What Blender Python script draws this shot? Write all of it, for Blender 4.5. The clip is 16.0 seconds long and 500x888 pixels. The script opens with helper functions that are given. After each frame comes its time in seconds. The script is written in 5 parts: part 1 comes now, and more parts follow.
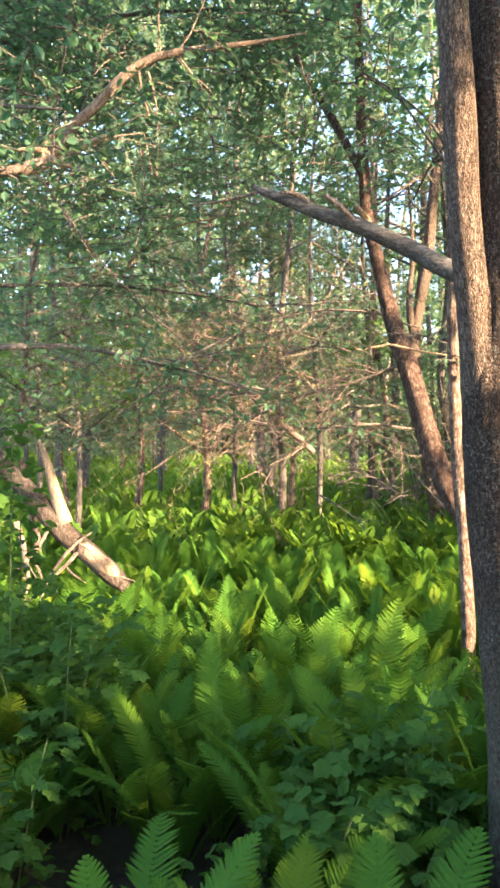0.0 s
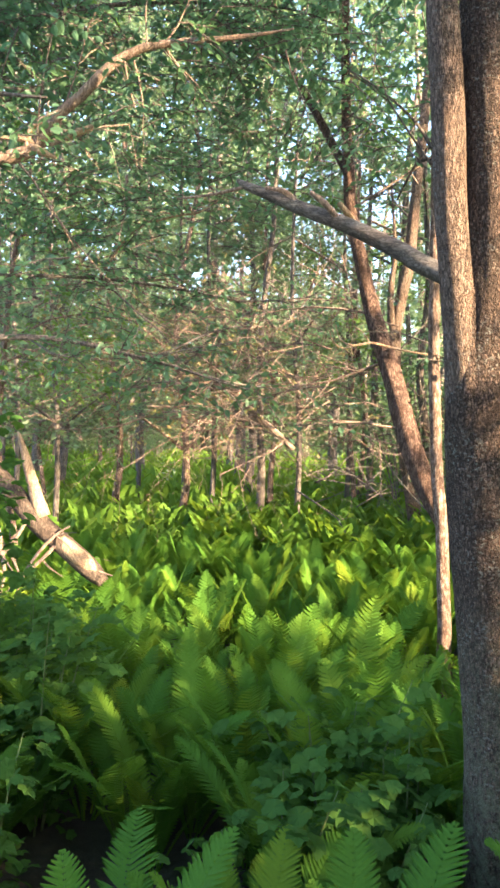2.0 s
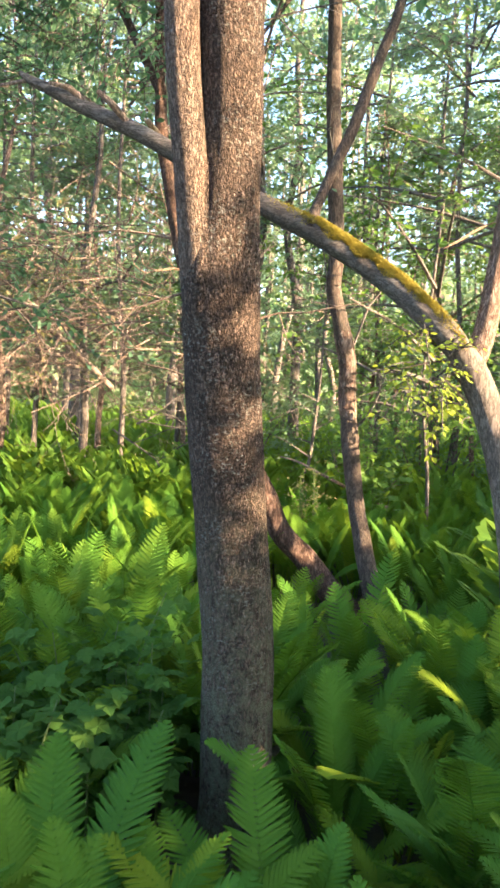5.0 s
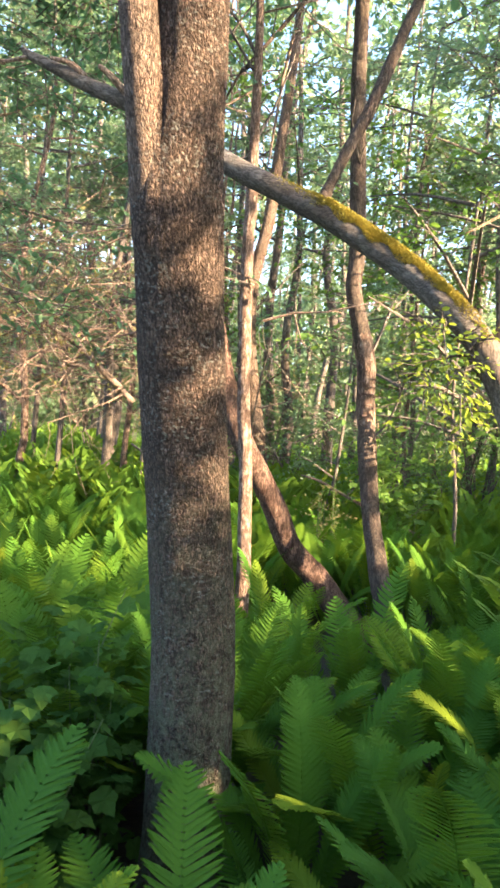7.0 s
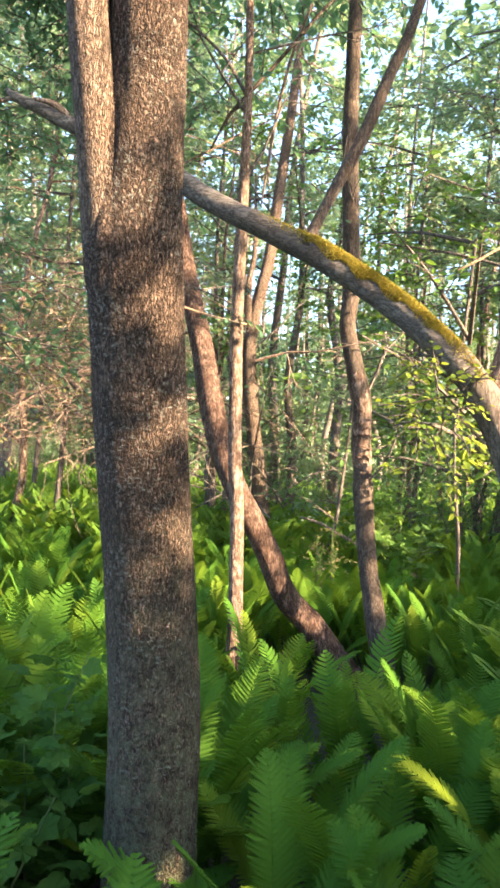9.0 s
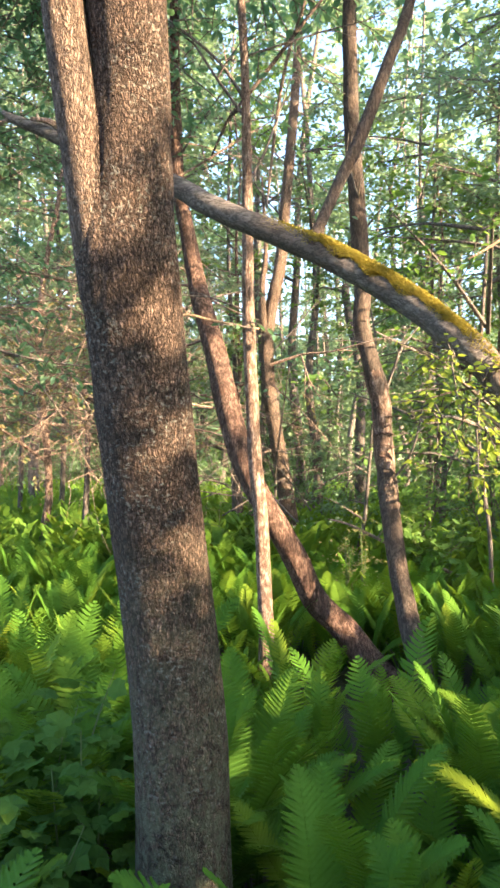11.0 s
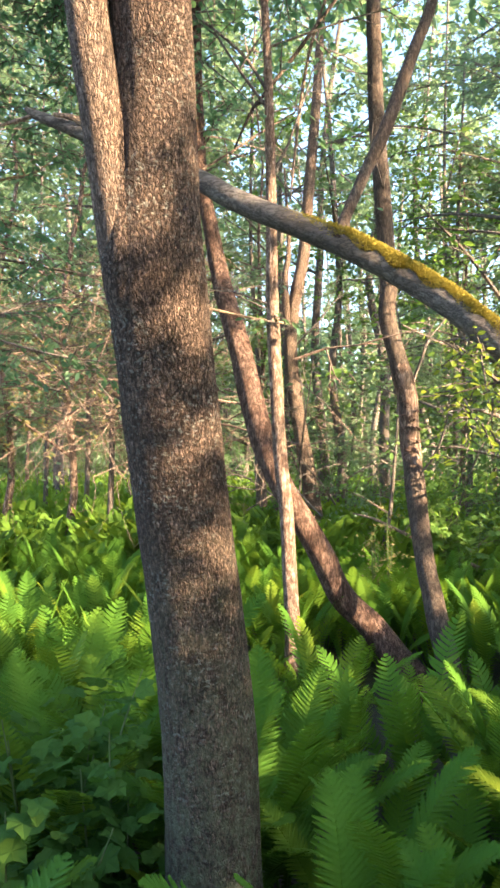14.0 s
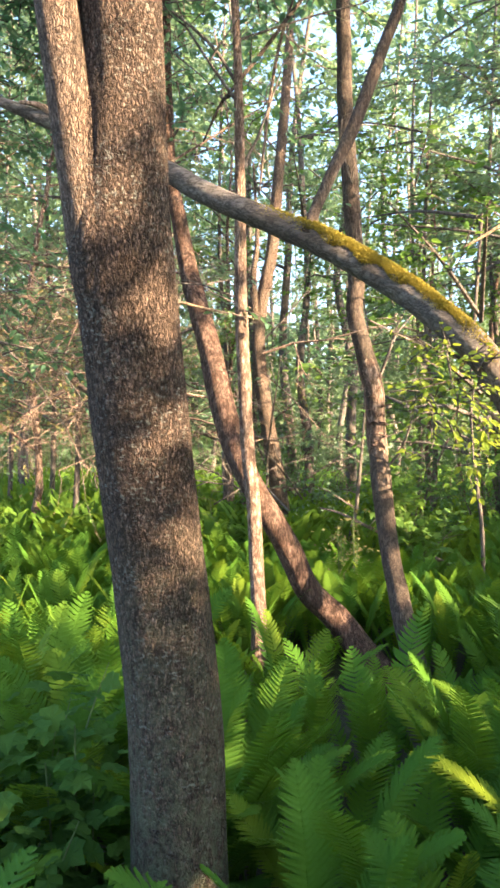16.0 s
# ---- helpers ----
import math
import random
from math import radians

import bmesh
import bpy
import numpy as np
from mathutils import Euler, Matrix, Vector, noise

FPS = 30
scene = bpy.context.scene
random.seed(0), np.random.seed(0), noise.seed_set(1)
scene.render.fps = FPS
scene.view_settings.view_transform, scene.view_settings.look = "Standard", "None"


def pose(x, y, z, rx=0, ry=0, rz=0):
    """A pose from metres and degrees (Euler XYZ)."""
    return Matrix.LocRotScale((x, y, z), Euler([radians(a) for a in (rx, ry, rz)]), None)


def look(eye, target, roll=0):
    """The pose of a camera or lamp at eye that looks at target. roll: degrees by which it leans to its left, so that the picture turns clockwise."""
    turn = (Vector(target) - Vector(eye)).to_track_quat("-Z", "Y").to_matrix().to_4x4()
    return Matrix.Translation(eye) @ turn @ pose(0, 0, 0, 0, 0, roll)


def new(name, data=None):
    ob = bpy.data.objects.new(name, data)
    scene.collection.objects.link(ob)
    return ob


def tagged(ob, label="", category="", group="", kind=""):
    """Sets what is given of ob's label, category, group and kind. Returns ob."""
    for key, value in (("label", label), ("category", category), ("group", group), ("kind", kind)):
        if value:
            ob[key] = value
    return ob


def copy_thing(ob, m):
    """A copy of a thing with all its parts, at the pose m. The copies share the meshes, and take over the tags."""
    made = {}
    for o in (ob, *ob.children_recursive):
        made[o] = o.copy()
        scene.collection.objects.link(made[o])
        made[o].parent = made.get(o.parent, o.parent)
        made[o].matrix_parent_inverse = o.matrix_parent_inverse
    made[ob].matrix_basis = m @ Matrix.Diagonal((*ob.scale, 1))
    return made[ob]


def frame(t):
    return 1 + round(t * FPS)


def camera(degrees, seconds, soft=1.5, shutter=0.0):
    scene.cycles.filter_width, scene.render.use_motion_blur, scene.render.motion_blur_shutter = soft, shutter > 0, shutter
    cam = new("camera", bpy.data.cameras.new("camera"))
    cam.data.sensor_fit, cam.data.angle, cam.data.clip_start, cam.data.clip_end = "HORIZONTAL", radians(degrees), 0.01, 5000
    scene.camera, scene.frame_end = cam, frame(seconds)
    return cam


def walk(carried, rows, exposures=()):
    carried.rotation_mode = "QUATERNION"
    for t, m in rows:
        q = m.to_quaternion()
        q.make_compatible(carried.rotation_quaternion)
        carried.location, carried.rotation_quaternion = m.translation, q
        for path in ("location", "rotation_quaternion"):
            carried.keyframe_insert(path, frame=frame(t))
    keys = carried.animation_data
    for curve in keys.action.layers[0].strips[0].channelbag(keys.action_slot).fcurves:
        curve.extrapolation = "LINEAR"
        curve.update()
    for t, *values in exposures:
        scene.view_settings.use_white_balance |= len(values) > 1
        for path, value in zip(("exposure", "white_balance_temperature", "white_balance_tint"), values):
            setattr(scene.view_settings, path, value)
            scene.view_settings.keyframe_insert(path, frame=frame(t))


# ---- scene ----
cam = camera(36.5, 16.0, 2.8, 0.5)
PATH = [
    (0, (0.086, -0.053, 2.043), (0.005, 1.945, 1.993), 0.0),
    (0.5, (0.08, -0.068, 2.043), (0.011, 1.93, 1.997), 0.3),
    (1, (0.079, -0.055, 2.056), (0.05, 1.945, 2.012), 0.7),
    (1.5, (0.072, -0.051, 2.041), (0.058, 1.949, 1.993), 1.0),
    (2, (0.067, -0.049, 2.038), (0.044, 1.95, 1.979), 1.0),
    (2.5, (0.068, -0.055, 2.031), (0.063, 1.944, 1.965), 1.2),
    (3, (0.141, -0.04, 2.037), (0.223, 1.956, 1.949), 1.5),
    (3.5, (0.301, -0.087, 1.975), (0.5, 1.899, 1.856), 2.3),
    (4, (0.408, -0.128, 1.967), (0.748, 1.833, 1.777), 3.0),
    (4.2, (0.405, -0.1, 1.936), (0.795, 1.851, 1.736), 2.9),
    (6.3, (0.726, 0.284, 1.691), (0.992, 2.265, 1.634), 3.3),
    (6.5, (0.741, 0.293, 1.664), (0.995, 2.275, 1.596), 3.7),
    (7, (0.813, 0.396, 1.592), (1.056, 2.38, 1.529), 4.2),
    (7.5, (0.866, 0.437, 1.575), (1.073, 2.425, 1.515), 3.7),
    (8, (0.928, 0.428, 1.569), (1.096, 2.42, 1.506), 4.1),
    (8.5, (0.949, 0.481, 1.604), (1.126, 2.474, 1.603), 4.8),
    (8.7, (0.951, 0.513, 1.624), (1.15, 2.503, 1.651), 4.5),
    (11, (1.007, 0.593, 1.651), (1.145, 2.588, 1.692), 0.3),
    (11.5, (1.007, 0.596, 1.651), (1.138, 2.591, 1.683), 0.5),
    (12, (1.009, 0.603, 1.653), (1.117, 2.6, 1.669), 0.5),
    (12.5, (1.011, 0.609, 1.651), (1.098, 2.607, 1.66), 0.2),
    (13, (1.007, 0.617, 1.657), (1.089, 2.616, 1.676), -0.0),
    (13.5, (0.999, 0.624, 1.665), (1.077, 2.622, 1.69), 0.1),
    (14, (0.995, 0.626, 1.668), (1.073, 2.625, 1.69), 0.0),
    (14.5, (0.985, 0.629, 1.669), (1.06, 2.628, 1.689), 0.1),
    (15, (0.983, 0.624, 1.667), (1.08, 2.622, 1.687), 0.3),
    (15.5, (0.99, 0.63, 1.663), (1.123, 2.625, 1.675), 0.3),
    (16, (0.993, 0.625, 1.661), (1.157, 2.618, 1.67), 0.3),
]
walk(cam, [(t, look(eye, target, roll)) for t, eye, target, roll in PATH], [(0, 3.42, 5750, 13), (4.2, 3.48, 5750, 13), (8, 3.4, 5750, 13), (16, 3.35, 5750, 13)])

# ---- light ----
SUN_EL, SUN_AZ = 16.0, 55.0
S_H = Vector((math.sin(radians(SUN_AZ)), -math.cos(radians(SUN_AZ)), 0))
SUN_DIR = S_H * math.cos(radians(SUN_EL)) + Vector((0, 0, math.sin(radians(SUN_EL))))
S_TAN = math.tan(radians(SUN_EL))
world = bpy.data.worlds.new("world")
scene.world = world
world.use_nodes = True
wn = world.node_tree
wn.nodes.clear()
sky = wn.nodes.new("ShaderNodeTexSky")
sky.sky_type, sky.sun_disc = "NISHITA", False
sky.sun_elevation, sky.sun_rotation = radians(SUN_EL), radians(180 - SUN_AZ)
sky.air_density, sky.dust_density, sky.ozone_density = 1.0, 3.0, 1.0
bg = wn.nodes.new("ShaderNodeBackground")
bg.inputs["Strength"].default_value = 0.115
wo = wn.nodes.new("ShaderNodeOutputWorld")
wn.links.new(sky.outputs[0], bg.inputs[0])
wn.links.new(bg.outputs[0], wo.inputs[0])
sun_data = bpy.data.lights.new("sun", "SUN")
sun_data.energy, sun_data.angle, sun_data.color = 5.0, radians(0.6), (1.0, 0.7, 0.38)
sun = new("sun", sun_data)
sun.matrix_world = look(SUN_DIR * 60, (0, 0, 0))


# ---- materials ----
def nodes_of(name):
    m = bpy.data.materials.new(name)
    m.use_nodes = True
    nt = m.node_tree
    return m, nt, nt.nodes["Principled BSDF"], nt.nodes["Material Output"]


def ramp(nt, fac, stops):
    r = nt.nodes.new("ShaderNodeValToRGB")
    while len(r.color_ramp.elements) < len(stops):
        r.color_ramp.elements.new(0.5)
    for e, (p, c) in zip(r.color_ramp.elements, stops):
        e.position, e.color = p, (*c, 1)
    nt.links.new(fac, r.inputs[0])
    return r.outputs[0]


def tex(nt, kind, scale, stretch=(1, 1, 1), detail=4.0, rough=0.6):
    co = nt.nodes.new("ShaderNodeTexCoord")
    mp = nt.nodes.new("ShaderNodeMapping")
    mp.inputs["Scale"].default_value = stretch
    nt.links.new(co.outputs["Object"], mp.inputs[0])
    n = nt.nodes.new("ShaderNodeTexNoise" if kind == "noise" else "ShaderNodeTexVoronoi")
    n.inputs["Scale"].default_value = scale
    if kind == "noise":
        n.inputs["Detail"].default_value, n.inputs["Roughness"].default_value = detail, rough
    else:
        n.feature = "DISTANCE_TO_EDGE"
    nt.links.new(mp.outputs[0], n.inputs["Vector"])
    return n.outputs[0]


def mix(nt, fac, a, b, mode="MIX"):
    m = nt.nodes.new("ShaderNodeMix")
    m.data_type, m.blend_type = "RGBA", mode
    for sock, v in ((m.inputs[0], fac), (m.inputs[6], a), (m.inputs[7], b)):
        if isinstance(v, (int, float)):
            sock.default_value = v
        elif isinstance(v, tuple):
            sock.default_value = (*v, 1)
        else:
            nt.links.new(v, sock)
    return m.outputs[2]


def bark(name, dark, mid, pale, patch, grain=38.0, relief=0.6, lichen=0.0, lie=False, plates=0.0, patchy=4.5, foot=0.0, short=1.0):
    """Furrowed bark: long winding cracks, a fine grain and patches of another tone."""
    m, nt, p, out = nodes_of(name)
    run = (lambda k: (k, 1, 1)) if lie else (lambda k: (1, 1, k * short))
    long = tex(nt, "noise", grain, run(0.32), 8, 0.78)
    crack = tex(nt, "noise", grain * 0.7, run(0.2), 5, 0.7)
    blot = tex(nt, "noise", patchy, (1, 1, 0.7), 5, 0.65)
    fine = tex(nt, "noise", 170.0, run(0.45), 3, 0.6)
    base = ramp(nt, long, [(0.3, dark), (0.5, mid), (0.7, pale)])
    col = mix(nt, ramp(nt, blot, [(0.42, (0, 0, 0)), (0.62, (0.6, 0.6, 0.6))] if patchy < 10 else [(0.45, (0, 0, 0)), (0.6, (0.8, 0.8, 0.8))]), base, patch)
    lines = ramp(nt, crack, [(0.43, (0, 0, 0)), (0.49, (0.75, 0.75, 0.75)), (0.51, (0.75, 0.75, 0.75)), (0.57, (0, 0, 0))])
    col = mix(nt, lines, col, tuple(c * 0.6 for c in dark))
    if plates:
        co = nt.nodes.new("ShaderNodeTexCoord")
        wob = nt.nodes.new("ShaderNodeTexNoise")
        wob.inputs["Scale"].default_value, wob.inputs["Detail"].default_value = 45.0, 8.0
        nt.links.new(co.outputs["Object"], wob.inputs["Vector"])
        bend = nt.nodes.new("ShaderNodeVectorMath")
        bend.operation = "MULTIPLY_ADD"
        bend.inputs[1].default_value = (0.022, 0.022, 0.022)
        nt.links.new(wob.outputs["Color"], bend.inputs[0])
        nt.links.new(co.outputs["Object"], bend.inputs[2])
        mp = nt.nodes.new("ShaderNodeMapping")
        mp.inputs["Scale"].default_value = (1, 1, 0.26 * short)
        nt.links.new(bend.outputs[0], mp.inputs[0])
        cell = nt.nodes.new("ShaderNodeTexVoronoi")
        cell.feature = "DISTANCE_TO_EDGE"
        cell.inputs["Scale"].default_value = plates
        nt.links.new(mp.outputs[0], cell.inputs["Vector"])
        gap = ramp(nt, cell.outputs["Distance"], [(0.0, (0.55, 0.55, 0.55)), (0.05, (0.28, 0.28, 0.28)), (0.16, (0, 0, 0))])
        col = mix(nt, gap, col, tuple(c * 0.55 for c in dark))
        ridge = ramp(nt, cell.outputs["Distance"], [(0.0, (0, 0, 0)), (0.12, (0.7, 0.7, 0.7)), (0.35, (1, 1, 1))])
    col = mix(nt, 0.45, col, ramp(nt, fine, [(0.3, dark), (0.7, pale)]), "SOFT_LIGHT")
    if lichen:
        spot = tex(nt, "noise", 60.0, (1, 1, 1.6), 5, 0.7)
        wide = tex(nt, "noise", 6.0, (1, 1, 1), 3, 0.5)
        both = mix(nt, 1.0, ramp(nt, spot, [(0.55, (0, 0, 0)), (0.62, (1, 1, 1))]), ramp(nt, wide, [(0.4, (0, 0, 0)), (0.65, (lichen,) * 3)]), "MULTIPLY")
        col = mix(nt, both, col, (0.29, 0.3, 0.26))
    if foot:  # grey-green algae and crust on the foot of the trunk
        co = nt.nodes.new("ShaderNodeTexCoord")
        ax = nt.nodes.new("ShaderNodeSeparateXYZ")
        nt.links.new(co.outputs["Object"], ax.inputs[0])
        rise = nt.nodes.new("ShaderNodeMapRange")
        rise.inputs["From Min"].default_value, rise.inputs["From Max"].default_value = 1.5, 0.4
        nt.links.new(ax.outputs["Z"], rise.inputs["Value"])
        crust = mix(nt, 1.0, rise.outputs[0], ramp(nt, tex(nt, "noise", 34.0, (1, 1, 0.7), 6, 0.75), [(0.4, (0, 0, 0)), (0.58, (foot,) * 3)]), "MULTIPLY")
        col = mix(nt, crust, col, (0.15, 0.162, 0.1))
    nt.links.new(col, p.inputs["Base Color"])
    p.inputs["Roughness"].default_value = 0.92
    p.inputs["Specular IOR Level"].default_value = 0.15
    h = mix(nt, 0.45, long, ramp(nt, crack, [(0.42, (1, 1, 1)), (0.5, (0, 0, 0)), (0.58, (1, 1, 1))]))
    h = mix(nt, 0.2, h, fine)
    if plates:
        h = mix(nt, 0.6, h, ridge)
    b = nt.nodes.new("ShaderNodeBump")
    b.inputs["Strength"].default_value, b.inputs["Distance"].default_value = relief, 0.02
    nt.links.new(h, b.inputs["Height"])
    nt.links.new(b.outputs[0], p.inputs["Normal"])
    return m


def leaf(name, dark, light, yellow, through_col, passing=0.4, per="island", gloss=0.45, few=0.7, sheen=0.13):
    """Thin green leaf that lets part of the light through; leaves differ in tone."""
    m, nt, p, out = nodes_of(name)
    if per == "island":
        g = nt.nodes.new("ShaderNodeNewGeometry")
        rnd = g.outputs["Random Per Island"]
    else:
        g = nt.nodes.new("ShaderNodeObjectInfo")
        rnd = g.outputs["Random"]
    col = ramp(nt, rnd, [(0.0, dark), (0.5, light), (few, tuple(0.65 * a + 0.35 * b for a, b in zip(light, yellow))), (0.55 + 0.45 * few + 0.05, yellow)])
    big = tex(nt, "noise", 1.3, (1, 1, 1), 2, 0.5)
    col = mix(nt, ramp(nt, big, [(0.35, (0, 0, 0)), (0.7, (0.6, 0.6, 0.6))]), col, light)
    vein = tex(nt, "noise", 90.0, (1, 1, 1), 3, 0.6)
    col = mix(nt, 0.3, col, ramp(nt, vein, [(0.3, tuple(c * 0.7 for c in dark)), (0.7, light)]))
    nt.links.new(col, p.inputs["Base Color"])
    p.inputs["Roughness"].default_value = gloss
    p.inputs["Specular IOR Level"].default_value = sheen
    t = nt.nodes.new("ShaderNodeBsdfTranslucent")
    nt.links.new(mix(nt, 0.6, col, through_col), t.inputs["Color"])
    ms = nt.nodes.new("ShaderNodeMixShader")
    ms.inputs[0].default_value = passing
    nt.links.new(p.outputs[0], ms.inputs[1])
    nt.links.new(t.outputs[0], ms.inputs[2])
    nt.links.new(ms.outputs[0], out.inputs["Surface"])
    return m


BARK_MAIN = bark("bark_grey_brown", (0.037, 0.029, 0.023), (0.168, 0.126, 0.098), (0.43, 0.33, 0.272), (0.112, 0.083, 0.064), 105, 1.0, 0.6, False, 120.0, 4.5, 0.95, 1.7)
BARK_STEM = bark("bark_pale_brown", (0.075, 0.058, 0.047), (0.25, 0.195, 0.155), (0.42, 0.335, 0.27), (0.22, 0.155, 0.115), 90, 0.9, 0.4, False, 150.0)
BARK_RED = bark("bark_reddish", (0.05, 0.033, 0.026), (0.185, 0.126, 0.1), (0.34, 0.255, 0.21), (0.085, 0.05, 0.036), 55, 0.8, 0.2, False, 0.0, 20.0)
BARK_PALE = bark("bark_pale_flaky", (0.078, 0.053, 0.041), (0.27, 0.2, 0.16), (0.54, 0.445, 0.375), (0.125, 0.078, 0.057), 55, 0.7, 0.3, False, 0.0, 26.0)
BARK_GREY = bark("bark_smooth_grey", (0.08, 0.068, 0.06), (0.2, 0.172, 0.15), (0.34, 0.3, 0.265), (0.12, 0.09, 0.075), 45, 0.35, 0.3)
BARK_TAN = bark("bark_tan", (0.05, 0.041, 0.034), (0.128, 0.101, 0.082), (0.22, 0.178, 0.148), (0.115, 0.084, 0.066), 60, 0.6, 0.2)
BARK_BOUGH = bark("bark_grey_bough", (0.085, 0.074, 0.067), (0.185, 0.165, 0.15), (0.3, 0.275, 0.25), (0.115, 0.09, 0.075), 45, 0.45, 0.3, True)
BARK_FAR = bark("bark_dull_brown", (0.085, 0.074, 0.065), (0.18, 0.158, 0.14), (0.3, 0.27, 0.24), (0.15, 0.128, 0.11), 40, 0.5)
DEAD = bark("dead_wood", (0.13, 0.1, 0.08), (0.26, 0.205, 0.17), (0.41, 0.345, 0.29), (0.28, 0.2, 0.155), 55, 0.4)
SPLIT = bark("split_wood", (0.22, 0.16, 0.11), (0.38, 0.29, 0.205), (0.5, 0.41, 0.31), (0.36, 0.25, 0.17), 70, 0.4)
LEAF_NEAR = leaf("leaf_elm", (0.046, 0.1, 0.062), (0.072, 0.148, 0.084), (0.11, 0.19, 0.08), (0.2, 0.36, 0.12), 0.46, "island", 0.5, 0.8, 0.35)
LEAF_FAR = leaf("leaf_wood", (0.064, 0.11, 0.072), (0.102, 0.162, 0.095), (0.165, 0.21, 0.1), (0.3, 0.42, 0.15), 0.5, "island", 0.5, 0.75, 0.3)
LEAF_LIME = leaf("leaf_young", (0.055, 0.115, 0.03), (0.088, 0.165, 0.035), (0.14, 0.21, 0.04), (0.23, 0.37, 0.04), 0.45)
# LEAF_FAR in darker greens: shade on the undergrowth put into the colour
LEAF_SHADED = leaf("leaf_wood_shaded", (0.04, 0.084, 0.032), (0.064, 0.124, 0.042), (0.1, 0.16, 0.045), (0.18, 0.3, 0.06), 0.42, "island", 0.55, 0.8, 0.2)
LEAF_YOUNG = leaf("leaf_shoot", (0.11, 0.18, 0.03), (0.19, 0.26, 0.035), (0.28, 0.31, 0.04), (0.42, 0.5, 0.04), 0.5)
LEAF_BUSH = leaf("leaf_bush", (0.034, 0.08, 0.017), (0.054, 0.116, 0.022), (0.085, 0.15, 0.026), (0.15, 0.27, 0.03), 0.34, "island", 0.7, 0.75, 0.05)
FERN = leaf("fern_green", (0.034, 0.09, 0.014), (0.067, 0.149, 0.016), (0.25, 0.28, 0.014), (0.23, 0.38, 0.01), 0.3, "object", 0.6, 0.88, 0.05)
# greens lifted above those of FERN to make up for dim light far back
FERN_FAR = leaf("fern_green_joined", (0.05, 0.112, 0.02), (0.09, 0.17, 0.022), (0.16, 0.22, 0.024), (0.29, 0.43, 0.02), 0.4, "island", 0.6, 0.85, 0.06)
MOSS = leaf("moss", (0.17, 0.145, 0.025), (0.31, 0.26, 0.04), (0.42, 0.34, 0.07), (0.36, 0.3, 0.05), 0.2, "island", 0.95)
LEAF_DRY = leaf("leaf_dry", (0.11, 0.125, 0.045), (0.18, 0.17, 0.065), (0.3, 0.22, 0.1), (0.32, 0.29, 0.1), 0.4)
STEM = leaf("green_stem", (0.06, 0.1, 0.03), (0.1, 0.14, 0.05), (0.16, 0.15, 0.07), (0.15, 0.2, 0.05), 0.1, "island", 0.6)


def soil():
    m, nt, p, out = nodes_of("leaf_litter_soil")
    a = tex(nt, "noise", 14.0, (1, 1, 1), 6, 0.7)
    b = tex(nt, "noise", 1.1, (1, 1, 1), 3, 0.5)
    col = ramp(nt, a, [(0.3, (0.012, 0.009, 0.006)), (0.55, (0.035, 0.025, 0.016)), (0.75, (0.075, 0.05, 0.03))])
    col = mix(nt, ramp(nt, b, [(0.4, (0, 0, 0)), (0.65, (0.7, 0.7, 0.7))]), col, (0.022, 0.035, 0.012))
    nt.links.new(col, p.inputs["Base Color"])
    p.inputs["Roughness"].default_value = 0.95
    bm = nt.nodes.new("ShaderNodeBump")
    bm.inputs["Strength"].default_value, bm.inputs["Distance"].default_value = 0.8, 0.03
    nt.links.new(a, bm.inputs["Height"])
    nt.links.new(bm.outputs[0], p.inputs["Normal"])
    return m


SOIL = soil()


# ---- mesh helpers ----
class Soup:
    """Vertices and faces gathered for one mesh."""

    def __init__(self):
        self.v, self.q, self.t, self.n = [], [], [], 0

    def add(self, v, quads=None, tris=None):
        v = np.asarray(v, float).reshape(-1, 3)
        self.v.append(v)
        if quads is not None and len(quads):
            self.q.append(np.asarray(quads, int).reshape(-1, 4) + self.n)
        if tris is not None and len(tris):
            self.t.append(np.asarray(tris, int).reshape(-1, 3) + self.n)
        self.n += len(v)
        return self

    def mesh(self, name, material, smooth=False):
        me = bpy.data.meshes.new(name)
        v = np.concatenate(self.v)
        q = np.concatenate(self.q) if self.q else np.zeros((0, 4), int)
        t = np.concatenate(self.t) if self.t else np.zeros((0, 3), int)
        me.vertices.add(len(v))
        me.vertices.foreach_set("co", v.ravel())
        me.loops.add(q.size + t.size)
        me.loops.foreach_set("vertex_index", np.r_[q.ravel(), t.ravel()])
        me.polygons.add(len(q) + len(t))
        me.polygons.foreach_set("loop_start", np.r_[np.arange(len(q)) * 4, q.size + np.arange(len(t)) * 3])
        me.polygons.foreach_set("use_smooth", np.full(len(q) + len(t), smooth))
        me.materials.append(material)
        me.update(calc_edges=True)
        me.validate()
        return me


def part(name, mesh, parent, label=""):
    ob = new(name, mesh)
    ob.parent = parent
    return tagged(ob, label)


def thing(name, at, label, category, group="", kind=""):
    ob = new(name)
    ob.location = at
    ob.empty_display_size = 0.1
    return tagged(ob, label, category, group, kind)


def smooth_line(pts, step):
    """Points with radii, led through a Catmull-Rom curve at even steps."""
    p = np.array(pts, float)
    p = np.vstack([2 * p[0] - p[1], p, 2 * p[-1] - p[-2]])
    out = []
    for i in range(1, len(p) - 2):
        n = max(1, int(np.linalg.norm(p[i + 1, :3] - p[i, :3]) / step))
        s = (np.arange(n) / n)[:, None]
        a, b, c, d = p[i - 1], p[i], p[i + 1], p[i + 2]
        out.append(0.5 * (2 * b + (c - a) * s + (2 * a - 5 * b + 4 * c - d) * s**2 + (3 * b - a - 3 * c + d) * s**3))
    out.append(p[-2][None])
    return np.concatenate(out)


